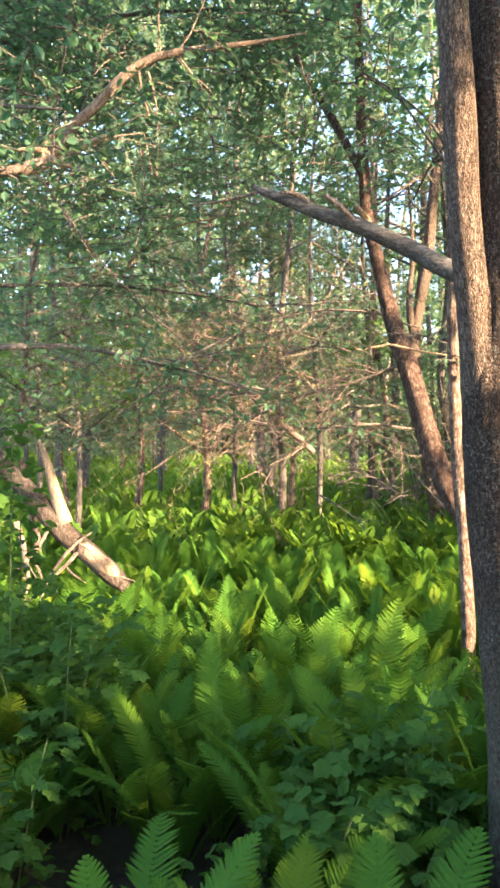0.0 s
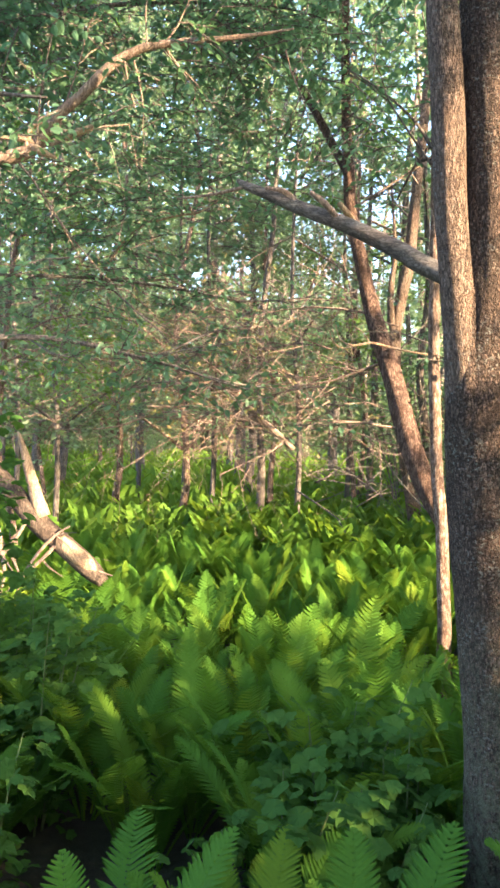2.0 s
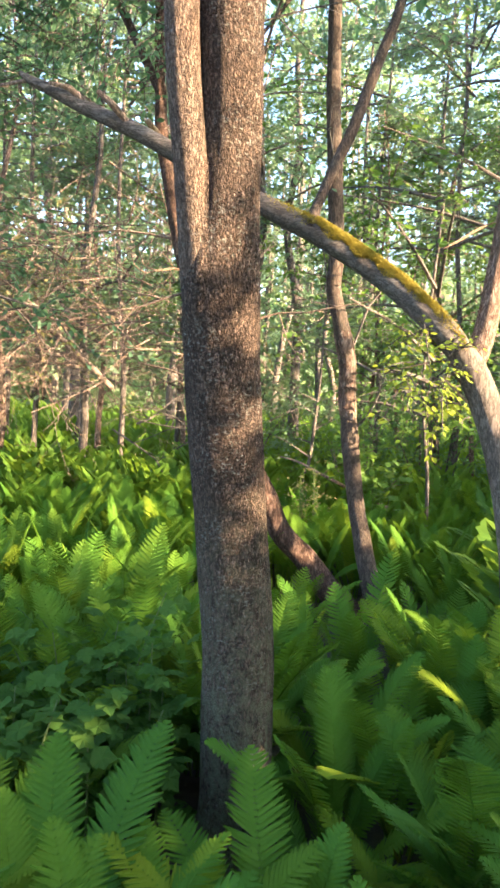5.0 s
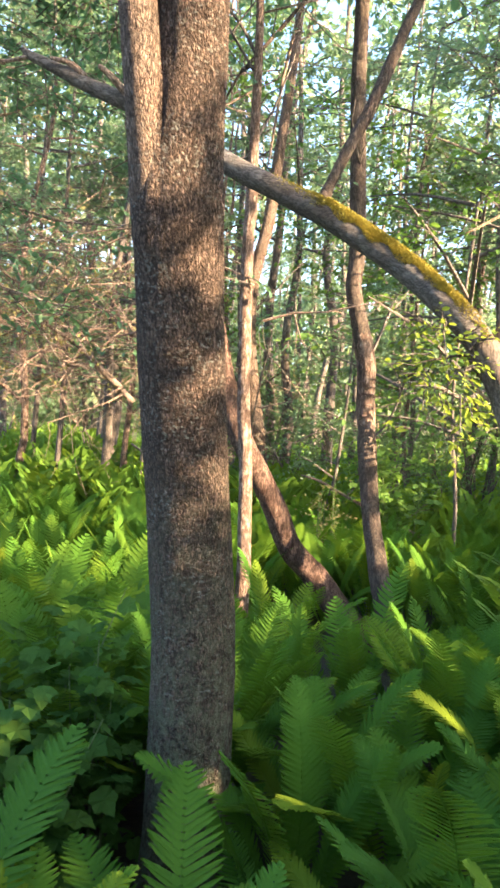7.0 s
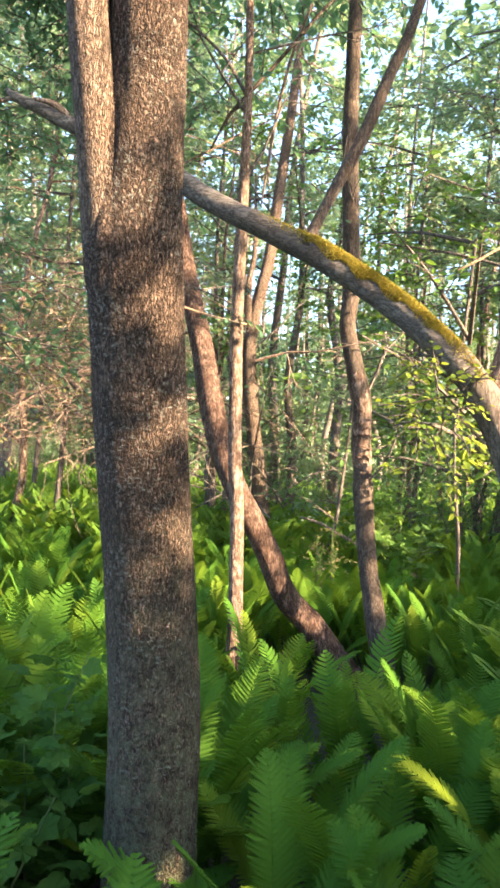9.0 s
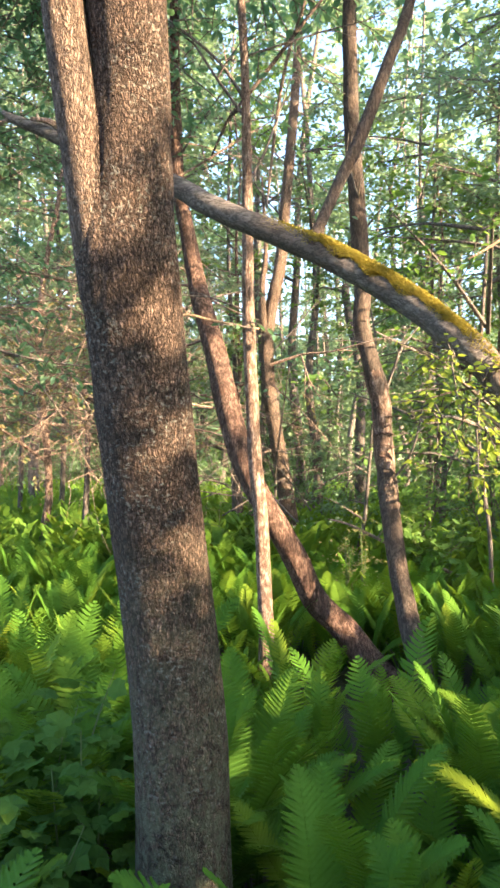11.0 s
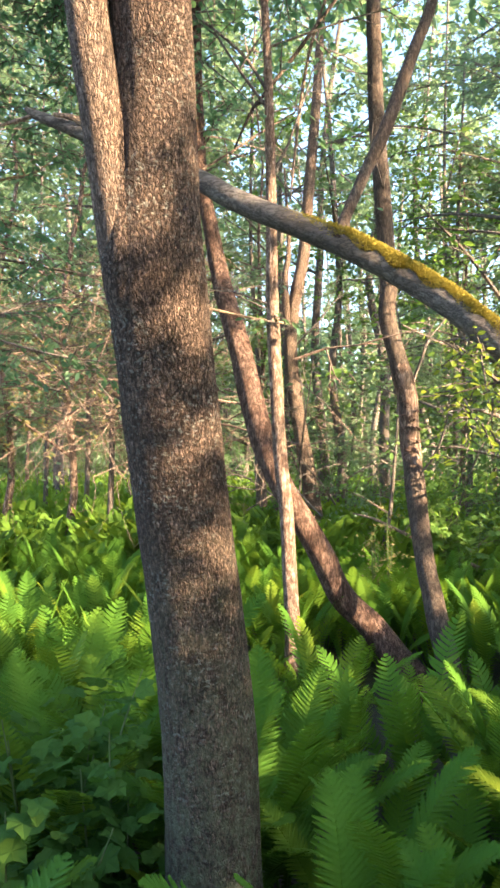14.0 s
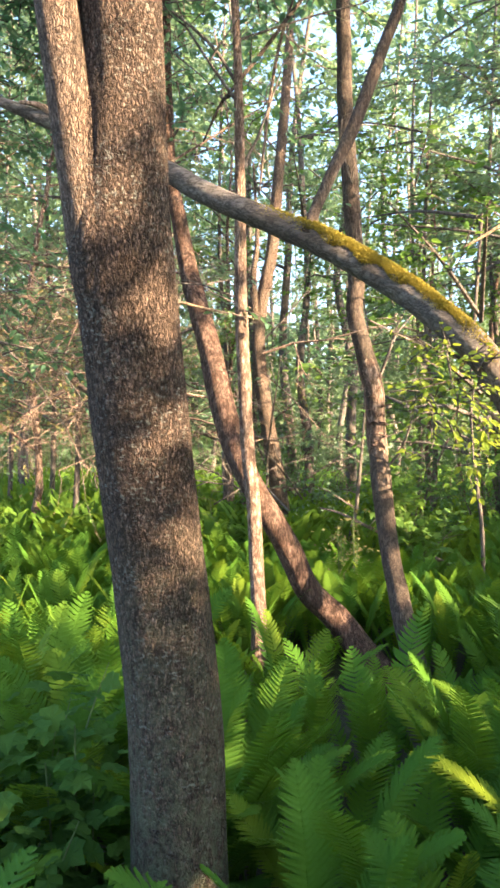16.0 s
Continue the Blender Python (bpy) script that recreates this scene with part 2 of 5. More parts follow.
def tube(soup, pts, sides=10, step=0.12, rough=0.0, grain=9.0, seed=0.0, caps=True):
    """A limb: rings along a line of (x, y, z, radius); rough lifts and sinks its skin."""
    line = smooth_line(pts, step)
    c, r = line[:, :3], np.maximum(line[:, 3], 0.0012)
    tan = np.gradient(c, axis=0)
    tan /= np.linalg.norm(tan, axis=1)[:, None] + 1e-9
    ref = np.array([1.0, 0.0, 0.0]) if abs(tan[0, 0]) < 0.8 else np.array([0.0, 1.0, 0.0])
    side = ref - tan * (tan @ ref)[:, None]
    side /= np.linalg.norm(side, axis=1)[:, None] + 1e-9
    bi = np.cross(tan, side)
    ang = np.arange(sides) / sides * 2 * np.pi
    rad = np.repeat(r[:, None], sides, 1)
    if rough:
        for i in range(len(c)):
            for j in range(sides):
                q = Vector((math.cos(ang[j]) * 1.6, math.sin(ang[j]) * 1.6, i * step * 1.2 + seed))
                w = noise.noise(q * 1.1) * 0.8 + noise.noise(Vector((q.x * grain * 0.55, q.y * grain * 0.55, q.z * grain * 0.35))) * 0.5
                rad[i, j] *= 1 + rough * w
    v = c[:, None] + rad[..., None] * (np.cos(ang)[None, :, None] * side[:, None] + np.sin(ang)[None, :, None] * bi[:, None])
    n, k = len(c), np.arange(sides)
    kn = (k + 1) % sides
    quads = np.concatenate([np.stack([i * sides + k, i * sides + kn, (i + 1) * sides + kn, (i + 1) * sides + k], 1) for i in range(n - 1)])
    tris = []
    v = v.reshape(-1, 3)
    if caps:
        v = np.vstack([v, c[0], c[-1] + tan[-1] * r[-1] * 0.6])
        tris = np.concatenate([np.stack([kn, k, np.full(sides, n * sides)], 1), np.stack([(n - 1) * sides + k, (n - 1) * sides + kn, np.full(sides, n * sides + 1)], 1)])
    soup.add(v, quads, tris)
    return soup


LEAF_V = np.array([(0, 0, 0), (0, 1, -0.06), (-0.27, 0.28, 0.05), (-0.25, 0.64, 0.03), (0.27, 0.28, 0.05), (0.25, 0.64, 0.03)])
LEAF_Q = np.array([(0, 1, 3, 2), (0, 4, 5, 1)])
LOBED_V = np.array([(0, 0.4, 0), (0, 0, 0.02), (-0.2, -0.05, 0.03), (-0.41, 0.12, -0.01), (-0.39, 0.32, 0.04), (-0.44, 0.56, -0.03), (-0.25, 0.7, 0.04), (0, 1, -0.1), (0.25, 0.7, 0.04), (0.44, 0.56, -0.03), (0.39, 0.32, 0.04), (0.41, 0.12, -0.01), (0.2, -0.05, 0.03)])
SMALL_V = np.array([(0, 0, 0), (-0.28, 0.46, 0.05), (0, 1, -0.06), (0.28, 0.46, 0.05)])
SMALL_Q = np.array([(0, 3, 2, 1)])
LOBED_Q = np.array([(0, 3, 2, 1), (0, 5, 4, 3), (0, 7, 6, 5), (0, 9, 8, 7), (0, 11, 10, 9), (0, 1, 12, 11)])


def leaves(soup, rng, at, along, size, droop=0.5, tilt=0.5, template=(LEAF_V, LEAF_Q)):
    """Many leaves at once: at (n, 3), each pointing along (n, 3), its blade near level."""
    n = len(at)
    if not n:
        return soup
    y = along / (np.linalg.norm(along, axis=1)[:, None] + 1e-9)
    y = y + rng.normal(0, 0.25, (n, 3)) - np.array([0, 0, droop])
    y /= np.linalg.norm(y, axis=1)[:, None] + 1e-9
    up = np.array([0, 0, 1.0]) + rng.normal(0, tilt, (n, 3))
    x = np.cross(y, up)
    x /= np.linalg.norm(x, axis=1)[:, None] + 1e-9
    z = np.cross(x, y)
    s = (size * rng.uniform(0.6, 1.25, n))[:, None, None]
    tv, tq = template
    v = at[:, None] + s * (tv[None, :, :1] * x[:, None] + tv[None, :, 1:2] * y[:, None] + tv[None, :, 2:] * z[:, None])
    q = tq[None] + (np.arange(n) * len(tv))[:, None, None]
    return soup.add(v.reshape(-1, 3), q.reshape(-1, 4))


def sprays(soup, rng, at, along, length, count, size, droop=0.5, twigs=None, **kw):
    """Leafy twigs: each starts at a place, runs along a way, and carries leaves on both sides."""
    n = len(at)
    y = along / (np.linalg.norm(along, axis=1)[:, None] + 1e-9)
    side = np.cross(y, np.array([0, 0, 1.0]) + rng.normal(0, 0.25, (n, 3)))
    side /= np.linalg.norm(side, axis=1)[:, None] + 1e-9
    ln = length * rng.uniform(0.6, 1.3, n)
    k = (np.arange(count) + 0.5) / count
    sg = np.where(np.arange(count) % 2, 1.0, -1.0)
    p = at[:, None] + y[:, None] * (ln[:, None] * k)[..., None] + rng.normal(0, size * 0.25, (n, count, 3))
    p[..., 2] -= 0.18 * (ln[:, None] * k**2)
    way = y[:, None] * 0.7 + side[:, None] * sg[None, :, None] * rng.uniform(0.6, 1.1, (n, count, 1))
    leaves(soup, rng, p.reshape(-1, 3), way.reshape(-1, 3), size, droop, **kw)
    if twigs is not None:
        for a, d, l in zip(at, y, ln):
            tube(twigs, [(*a, 0.006), (*(a + d * l * 0.5 - (0, 0, 0.04 * l)), 0.004), (*(a + d * l - (0, 0, 0.17 * l)), 0.002)], 4, 0.3, caps=False)
    return soup


def bare_twigs(soup, rng, start, way, length, radius, depth, root=None):
    """A forking bare branch."""
    pts, p, d = [(*start, radius)], np.array(start, float), np.array(way, float)
    d /= np.linalg.norm(d)
    n = 4
    kids = []
    for i in range(n):
        d = d + rng.normal(0, 0.16, 3)
        d /= np.linalg.norm(d)
        p = p + d * length / n
        pts.append((*p, radius * (1 - 0.7 * (i + 1) / n)))
        if depth and i > 0 or depth and rng.random() < 0.5:
            kids.append((p.copy(), d + rng.normal(0, 0.75, 3), length * rng.uniform(0.35, 0.65), radius * (1 - 0.7 * (i + 1) / n) * 0.75))
    first = soup.n
    tube(soup, pts, 6 if radius > 0.012 else 4, length / 6, caps=False)
    if root is not None:  # grown together with the branch that bears it
        verts, at = root
        near = at + int(np.argmin(((verts - np.array(start)) ** 2).sum(1)))
        soup.t.append(np.array([[first, first + 1, near], [first + 1, first + 2, near]]))
    own = (soup.v[-1], first)
    for k in kids:
        bare_twigs(soup, rng, *k, depth - 1, own)
    return soup


# ---- ground ----
def build_ground():
    xs = np.concatenate([[-400, -120, -50], np.linspace(-20, 24, 89), [50, 120, 400]])
    ys = np.concatenate([[-400, -120, -40], np.linspace(-12, 40, 105), [70, 150, 400]])
    v = [(x, y, 0.05 * noise.noise(Vector((x * 0.5, y * 0.5, 3))) + 0.03 * noise.noise(Vector((x * 2.1, y * 2.1, 7)))) for y in ys for x in xs]
    w = len(xs)
    q = [(j * w + i, j * w + i + 1, (j + 1) * w + i + 1, (j + 1) * w + i) for j in range(len(ys) - 1) for i in range(w - 1)]
    return tagged(new("ground", Soup().add(v, q).mesh("ground", SOIL, True)), "dark damp woodland soil with leaf litter under ferns", "ground", kind="structure")


build_ground()


# ---- the near trees ----
def crown_on(soup, twigs, rng, centre, radii, count, spray, per, size, droop=0.4):
    """Leafy sprays in an uneven cloud round a place."""
    c, r = np.array(centre, float), np.array(radii, float)
    d = rng.normal(0, 1, (count, 3))
    d /= np.linalg.norm(d, axis=1)[:, None]
    at = c + d * r * (rng.uniform(0.15, 1, count) ** 0.5)[:, None]
    keep = np.array([noise.noise(Vector(p * 0.9)) > -0.18 for p in at])
    at, d = at[keep], d[keep]
    way = d * (1, 1, 0.35) + rng.normal(0, 0.4, d.shape)
    return sprays(soup, rng, at, way, spray, per, size, droop, twigs)


def main_tree():
    t = thing("tree", (0.99, 2.71, 0), "large grey-brown furrowed tree with a forked stem among ferns", "tree", "near trees")
    o = np.array((0.99, 2.71, 0))
    rel = lambda rows: [(x - o[0], y - o[1], z, r) for x, y, z, r in rows]  # noqa: E731
    trunk = [(1.0, 2.72, -0.1, 0.2), (0.99, 2.71, 0.05, 0.165), (0.985, 2.705, 0.3, 0.138), (0.975, 2.70, 0.6, 0.13), (0.965, 2.69, 0.9, 0.129), (0.935, 2.68, 1.2, 0.127),
             (0.91, 2.66, 1.4, 0.125), (0.875, 2.63, 1.68, 0.127), (0.85, 2.6, 1.92, 0.127), (0.835, 2.56, 2.1, 0.126), (0.83, 2.54, 2.25, 0.118), (0.832, 2.52, 2.4, 0.108),
             (0.832, 2.5, 2.6, 0.101), (0.822, 2.47, 2.8, 0.1), (0.795, 2.45, 3.3, 0.1), (0.76, 2.42, 4.4, 0.085), (0.75, 2.4, 6.5, 0.06), (0.85, 2.4, 9.0, 0.02)]
    s = Soup()
    tube(s, rel(trunk[:16]), 72, 0.016, 0.055, 16.0, 4.0)
    tube(s, rel([(0.8, 2.58, 1.9, 0.05), (0.778, 2.53, 2.1, 0.078), (0.772, 2.514, 2.3, 0.076), (0.765, 2.503, 2.46, 0.067), (0.757, 2.496, 2.6, 0.051), (0.748, 2.49, 2.74, 0.032), (0.738, 2.485, 2.9, 0.008)]), 40, 0.016, 0.055, 16.0, 7.0)
    part("trunk", s.mesh("trunk", BARK_MAIN, True), t, "grey-brown bark in long rough furrows")
    s = Soup()
    tube(s, rel(trunk[15:]), 16, 0.15)
    part("upper_trunk", s.mesh("upper_trunk", BARK_MAIN, True), t)
    stem = [(0.8, 2.59, 1.95, 0.06), (0.765, 2.535, 2.12, 0.066), (0.742, 2.5, 2.26, 0.06), (0.722, 2.48, 2.4, 0.056), (0.705, 2.462, 2.52, 0.054), (0.687, 2.447, 2.65, 0.053),
            (0.67, 2.43, 2.8, 0.053), (0.648, 2.41, 3.1, 0.053), (0.6, 2.37, 3.6, 0.046), (0.5, 2.3, 5.0, 0.03), (0.4, 2.2, 7.0, 0.01)]
    s = Soup()
    tube(s, rel(stem), 36, 0.02, 0.05, 12.0, 9.0)
    part("limb", s.mesh("limb", BARK_STEM, True), t, "second stem, smoother and paler")
    rng = np.random.default_rng(11)
    s, tw = Soup(), Soup()
    # out of view; spread over the camera to dim the near ferns
    crown_on(s, tw, rng, (0.1, -0.7, 7.6), (3.2, 3.4, 1.6), 540, 0.7, 9, 0.17)
    tagged(part("crown", s.mesh("crown", LEAF_NEAR), t), kind="stuff")
    tagged(part("twigwork", tw.mesh("twigwork", BARK_FAR), t), kind="stuff")


def slim_tree():
    t = thing("tree", (1.47, 5.52, 0), "slender pale flaky-barked tree, sunlit, rising from ferns", "tree", "near trees")
    line = [(0.02, 0, -0.1, 0.07), (0.0, 0, 0.05, 0.058), (-0.01, 0, 0.3, 0.052), (-0.01, 0, 0.56, 0.051), (-0.03, 0, 0.93, 0.048), (-0.05, 0, 1.29, 0.046), (-0.09, 0, 1.66, 0.045),
            (-0.11, 0, 2.02, 0.043), (-0.13, 0, 2.39, 0.042), (-0.14, 0, 2.76, 0.04), (-0.15, 0, 3.5, 0.033), (-0.17, 0, 4.24, 0.028), (-0.22, 0.1, 5.4, 0.022), (-0.2, 0.1, 7.2, 0.008)]
    s = Soup()
    tube(s, line, 24, 0.03, 0.09, 14.0, 2.0)
    part("trunk", s.mesh("trunk", BARK_PALE, True), t)
    rng = np.random.default_rng(5)
    for a, way, l, r in (((-0.17, 0, 3.9), (-0.35, 0.1, 0.6), 1.2, 0.012), ((-0.15, 0, 3.45), (0.55, 0.2, 0.8), 1.3, 0.012), ((-0.14, 0, 2.62), (-0.8, -0.1, 0.25), 0.55, 0.008), ((-0.17, 0, 4.3), (0.5, 0.2, 0.6), 1.2, 0.01)):
        part("branch", bare_twigs(Soup(), rng, a, way, l, r, 1).mesh("branch", BARK_FAR), t)
    for row, mat in (([(-0.16, 0, 4.0, 0.014), (-0.33, 0, 4.25, 0.011), (-0.61, 0, 4.48, 0.008), (-0.8, 0.05, 4.62, 0.004)], BARK_FAR), ([(-0.16, 0.06, 3.98, 0.012), (-0.25, 0.2, 4.0, 0.012), (-0.38, 0.28, 3.75, 0.006)], BARK_TAN),
                     ([(-0.25, 0.2, 4.0, 0.013), (-0.01, 0.28, 4.34, 0.014), (0.28, 0.28, 4.74, 0.013), (0.46, 0.3, 4.98, 0.009)], BARK_TAN), ([(0.3, 0.5, 5.0, 0.01), (0.2, 0.75, 4.71, 0.012), (0.14, 0.9, 4.35, 0.013), (0.09, 0.9, 3.9, 0.011), (0.06, 0.9, 3.6, 0.006)], DEAD)):
        part("branch", tube(Soup(), row, 8, 0.06, 0.12).mesh("branch", mat, True), t)
    s, tw = Soup(), Soup()
    crown_on(s, tw, rng, (-0.2, 0.1, 6.2), (1.5, 1.5, 1.5), 200, 0.5, 8, 0.09)
    sprays(s, rng, np.array([(-0.14, -0.03, 2.55), (-0.1, -0.03, 2.5)]), np.array([(0.3, -0.2, -0.1), (-0.5, -0.2, 0.1)]), 0.25, 6, 0.06, twigs=tw)
    tagged(part("crown", s.mesh("crown", LEAF_NEAR), t), kind="stuff")
    tagged(part("twigwork", tw.mesh("twigwork", BARK_FAR), t), kind="stuff")


def leaning_tree():
    t = thing("tree", (2.37, 5.66, 0.05), "leaning reddish-brown tree rising slantwise out of the ferns", "tree", "near trees")
    o = np.array((2.37, 5.66, 0.05))
    rel = lambda rows: [(x - o[0], y - o[1], z - o[2], r) for x, y, z, r in rows]  # noqa: E731
    line = [(2.5, 5.6, -0.05, 0.11), (2.37, 5.66, 0.09, 0.102), (2.21, 5.7, 0.25, 0.098), (2.02, 5.78, 0.49, 0.093), (1.82, 5.77, 0.69, 0.089), (1.69, 5.73, 0.95, 0.086), (1.57, 5.69, 1.16, 0.083),
            (1.45, 5.68, 1.36, 0.075), (1.38, 5.73, 1.5, 0.08), (1.29, 5.82, 1.74, 0.085), (1.21, 5.95, 2.06, 0.087), (1.14, 6.08, 2.4, 0.083), (1.05, 6.21, 2.74, 0.078), (0.98, 6.36, 3.06, 0.07),
            (0.91, 6.5, 3.45, 0.06), (0.84, 6.63, 3.85, 0.056), (0.82, 6.75, 4.3, 0.05), (0.8, 6.85, 4.8, 0.045), (0.78, 7.0, 6.5, 0.03), (0.8, 7.0, 8.5, 0.01)]
    s = Soup()
    tube(s, rel(line), 28, 0.035, 0.1, 9.0, 6.0)
    part("trunk", s.mesh("trunk", BARK_RED, True), t, "reddish flaking bark")
    s = Soup()
    tube(s, rel([(0.83, 6.72, 4.2, 0.035), (0.68, 6.95, 4.6, 0.04), (0.5, 7.1, 5.0, 0.036), (0.2, 7.2, 5.6, 0.03), (0, 7.3, 7, 0.01)]), 12, 0.08, 0.06, 8.0, 5.0)
    part("limb", s.mesh("limb", BARK_RED, True), t)
    s = Soup()
    tube(s, rel([(0.86, 6.48, 3.72, 0.03), (0.8, 6.4, 3.78, 0.03), (0.7, 6.3, 3.86, 0.022)]), 10, 0.05, 0.1)
    part("stub", s.mesh("stub", SPLIT, True), t, "pale broken stub")
    rng = np.random.default_rng(6)
    for a, way, l, r in (((1.1, 6.15, 2.55), (-0.9, -0.2, 0.1), 1.0, 0.012), ((1.0, 6.3, 2.95), (-0.9, 0.1, 0.25), 1.1, 0.012), ((1.22, 5.95, 2.0), (-1, -0.4, 0.2), 0.8, 0.01), ((1.5, 5.75, 2.3), (0.8, 0, 0.6), 0.9, 0.01), ((0.85, 6.6, 3.9), (0.8, 0.2, 0.8), 1.2, 0.012)):
        part("branch", bare_twigs(Soup(), rng, np.array(a) - o, way, l, r, 2).mesh("branch", DEAD), t)
    for row in ([(1.44, 5.95, 2.58, 0.007), (1.2, 5.97, 2.62, 0.009), (1.05, 6.02, 2.66, 0.01), (0.93, 5.98, 2.68, 0.009), (0.8, 5.95, 2.65, 0.008), (0.7, 6.0, 2.7, 0.007), (0.66, 6.0, 2.82, 0.004)],
                [(0.8, 5.95, 2.65, 0.007), (0.72, 5.9, 2.62, 0.006), (0.63, 5.88, 2.67, 0.005), (0.6, 5.88, 2.76, 0.003)], [(0.93, 5.98, 2.68, 0.006), (0.88, 6.0, 2.76, 0.005), (0.8, 6.02, 2.82, 0.003)]):
        part("dead_branch", tube(Soup(), rel(row), 7, 0.05, 0.1).mesh("dead_branch", SPLIT, True), t, "pale bare crooked branch")
    s, tw = Soup(), Soup()
    crown_on(s, tw, rng, np.array((0.7, 6.9, 6.6)) - o, (1.9, 1.8, 2.0), 330, 0.5, 9, 0.09)
    crown_on(s, tw, rng, np.array((0.65, 6.2, 5.0)) - o, (0.8, 0.5, 0.7), 75, 0.45, 9, 0.075)
    crown_on(s, tw, rng, np.array((1.5, 5.9, 4.0)) - o, (0.6, 0.6, 0.9), 16, 0.4, 8, 0.06)
    tagged(part("crown", s.mesh("crown", LEAF_NEAR), t), kind="stuff")
    tagged(part("twigwork", tw.mesh("twigwork", BARK_FAR), t), kind="stuff")


def rear_tree():
    """Stands well behind the leaning tree and leans the same way."""
    t = thing("tree", (2.38, 10.4, 0), "reddish-brown tree behind the leaning trunk, sunlit in places", "tree", "near trees")
    line = [(0.02, 0, -0.1, 0.13), (-0.01, 0, 0.1, 0.112), (-0.1, 0, 0.5, 0.104), (-0.25, 0, 1.4, 0.1), (-0.36, 0, 2.0, 0.095), (-0.45, 0, 2.6, 0.09), (-0.475, 0, 3.05, 0.086), (-0.46, 0, 3.35, 0.083),
            (-0.4, 0, 3.77, 0.08), (-0.31, 0, 4.21, 0.077), (-0.255, 0, 4.87, 0.073), (-0.18, 0, 5.75, 0.067), (-0.11, 0, 6.7, 0.058), (0, 0.1, 8.5, 0.035), (0.1, 0.1, 10.5, 0.012)]
    s = Soup()
    tube(s, line, 20, 0.05, 0.09, 9.0, 3.0)
    part("trunk", s.mesh("trunk", BARK_STEM, True), t, "pale reddish-brown flaking bark")
    s = Soup()
    tube(s, [(-0.47, 0, 3.2, 0.05), (-0.54, -0.05, 3.5, 0.05), (-0.55, -0.05, 3.9, 0.042), (-0.5, 0, 4.4, 0.03), (-0.55, 0.1, 5.4, 0.012)], 12, 0.06, 0.1)
    part("limb", s.mesh("limb", BARK_STEM, True), t)
    rng = np.random.default_rng(14)
    for a, way, l in (((-0.3, 0, 1.75), (0.8, -0.2, 0.5), 0.9), ((-0.46, 0, 3.0), (0.9, -0.2, 0.6), 1.1), ((-0.26, 0, 4.8), (-0.8, 0.1, 0.6), 1.3), ((-0.2, 0, 5.6), (0.8, 0.1, 0.6), 1.3)):
        part("branch", bare_twigs(Soup(), rng, a, way, l, 0.014, 2).mesh("branch", BARK_FAR), t)
    s, tw = Soup(), Soup()
    crown_on(s, tw, rng, (0, 0, 8.6), (1.9, 1.8, 2.2), 260, 0.5, 9, 0.1)
    crown_on(s, tw, rng, (0.1, -0.1, 3.1), (0.7, 0.5, 0.5), 34, 0.4, 8, 0.075)
    tagged(part("crown", s.mesh("crown", LEAF_NEAR), t), kind="stuff")
    tagged(part("twigwork", tw.mesh("twigwork", BARK_FAR), t), kind="stuff")


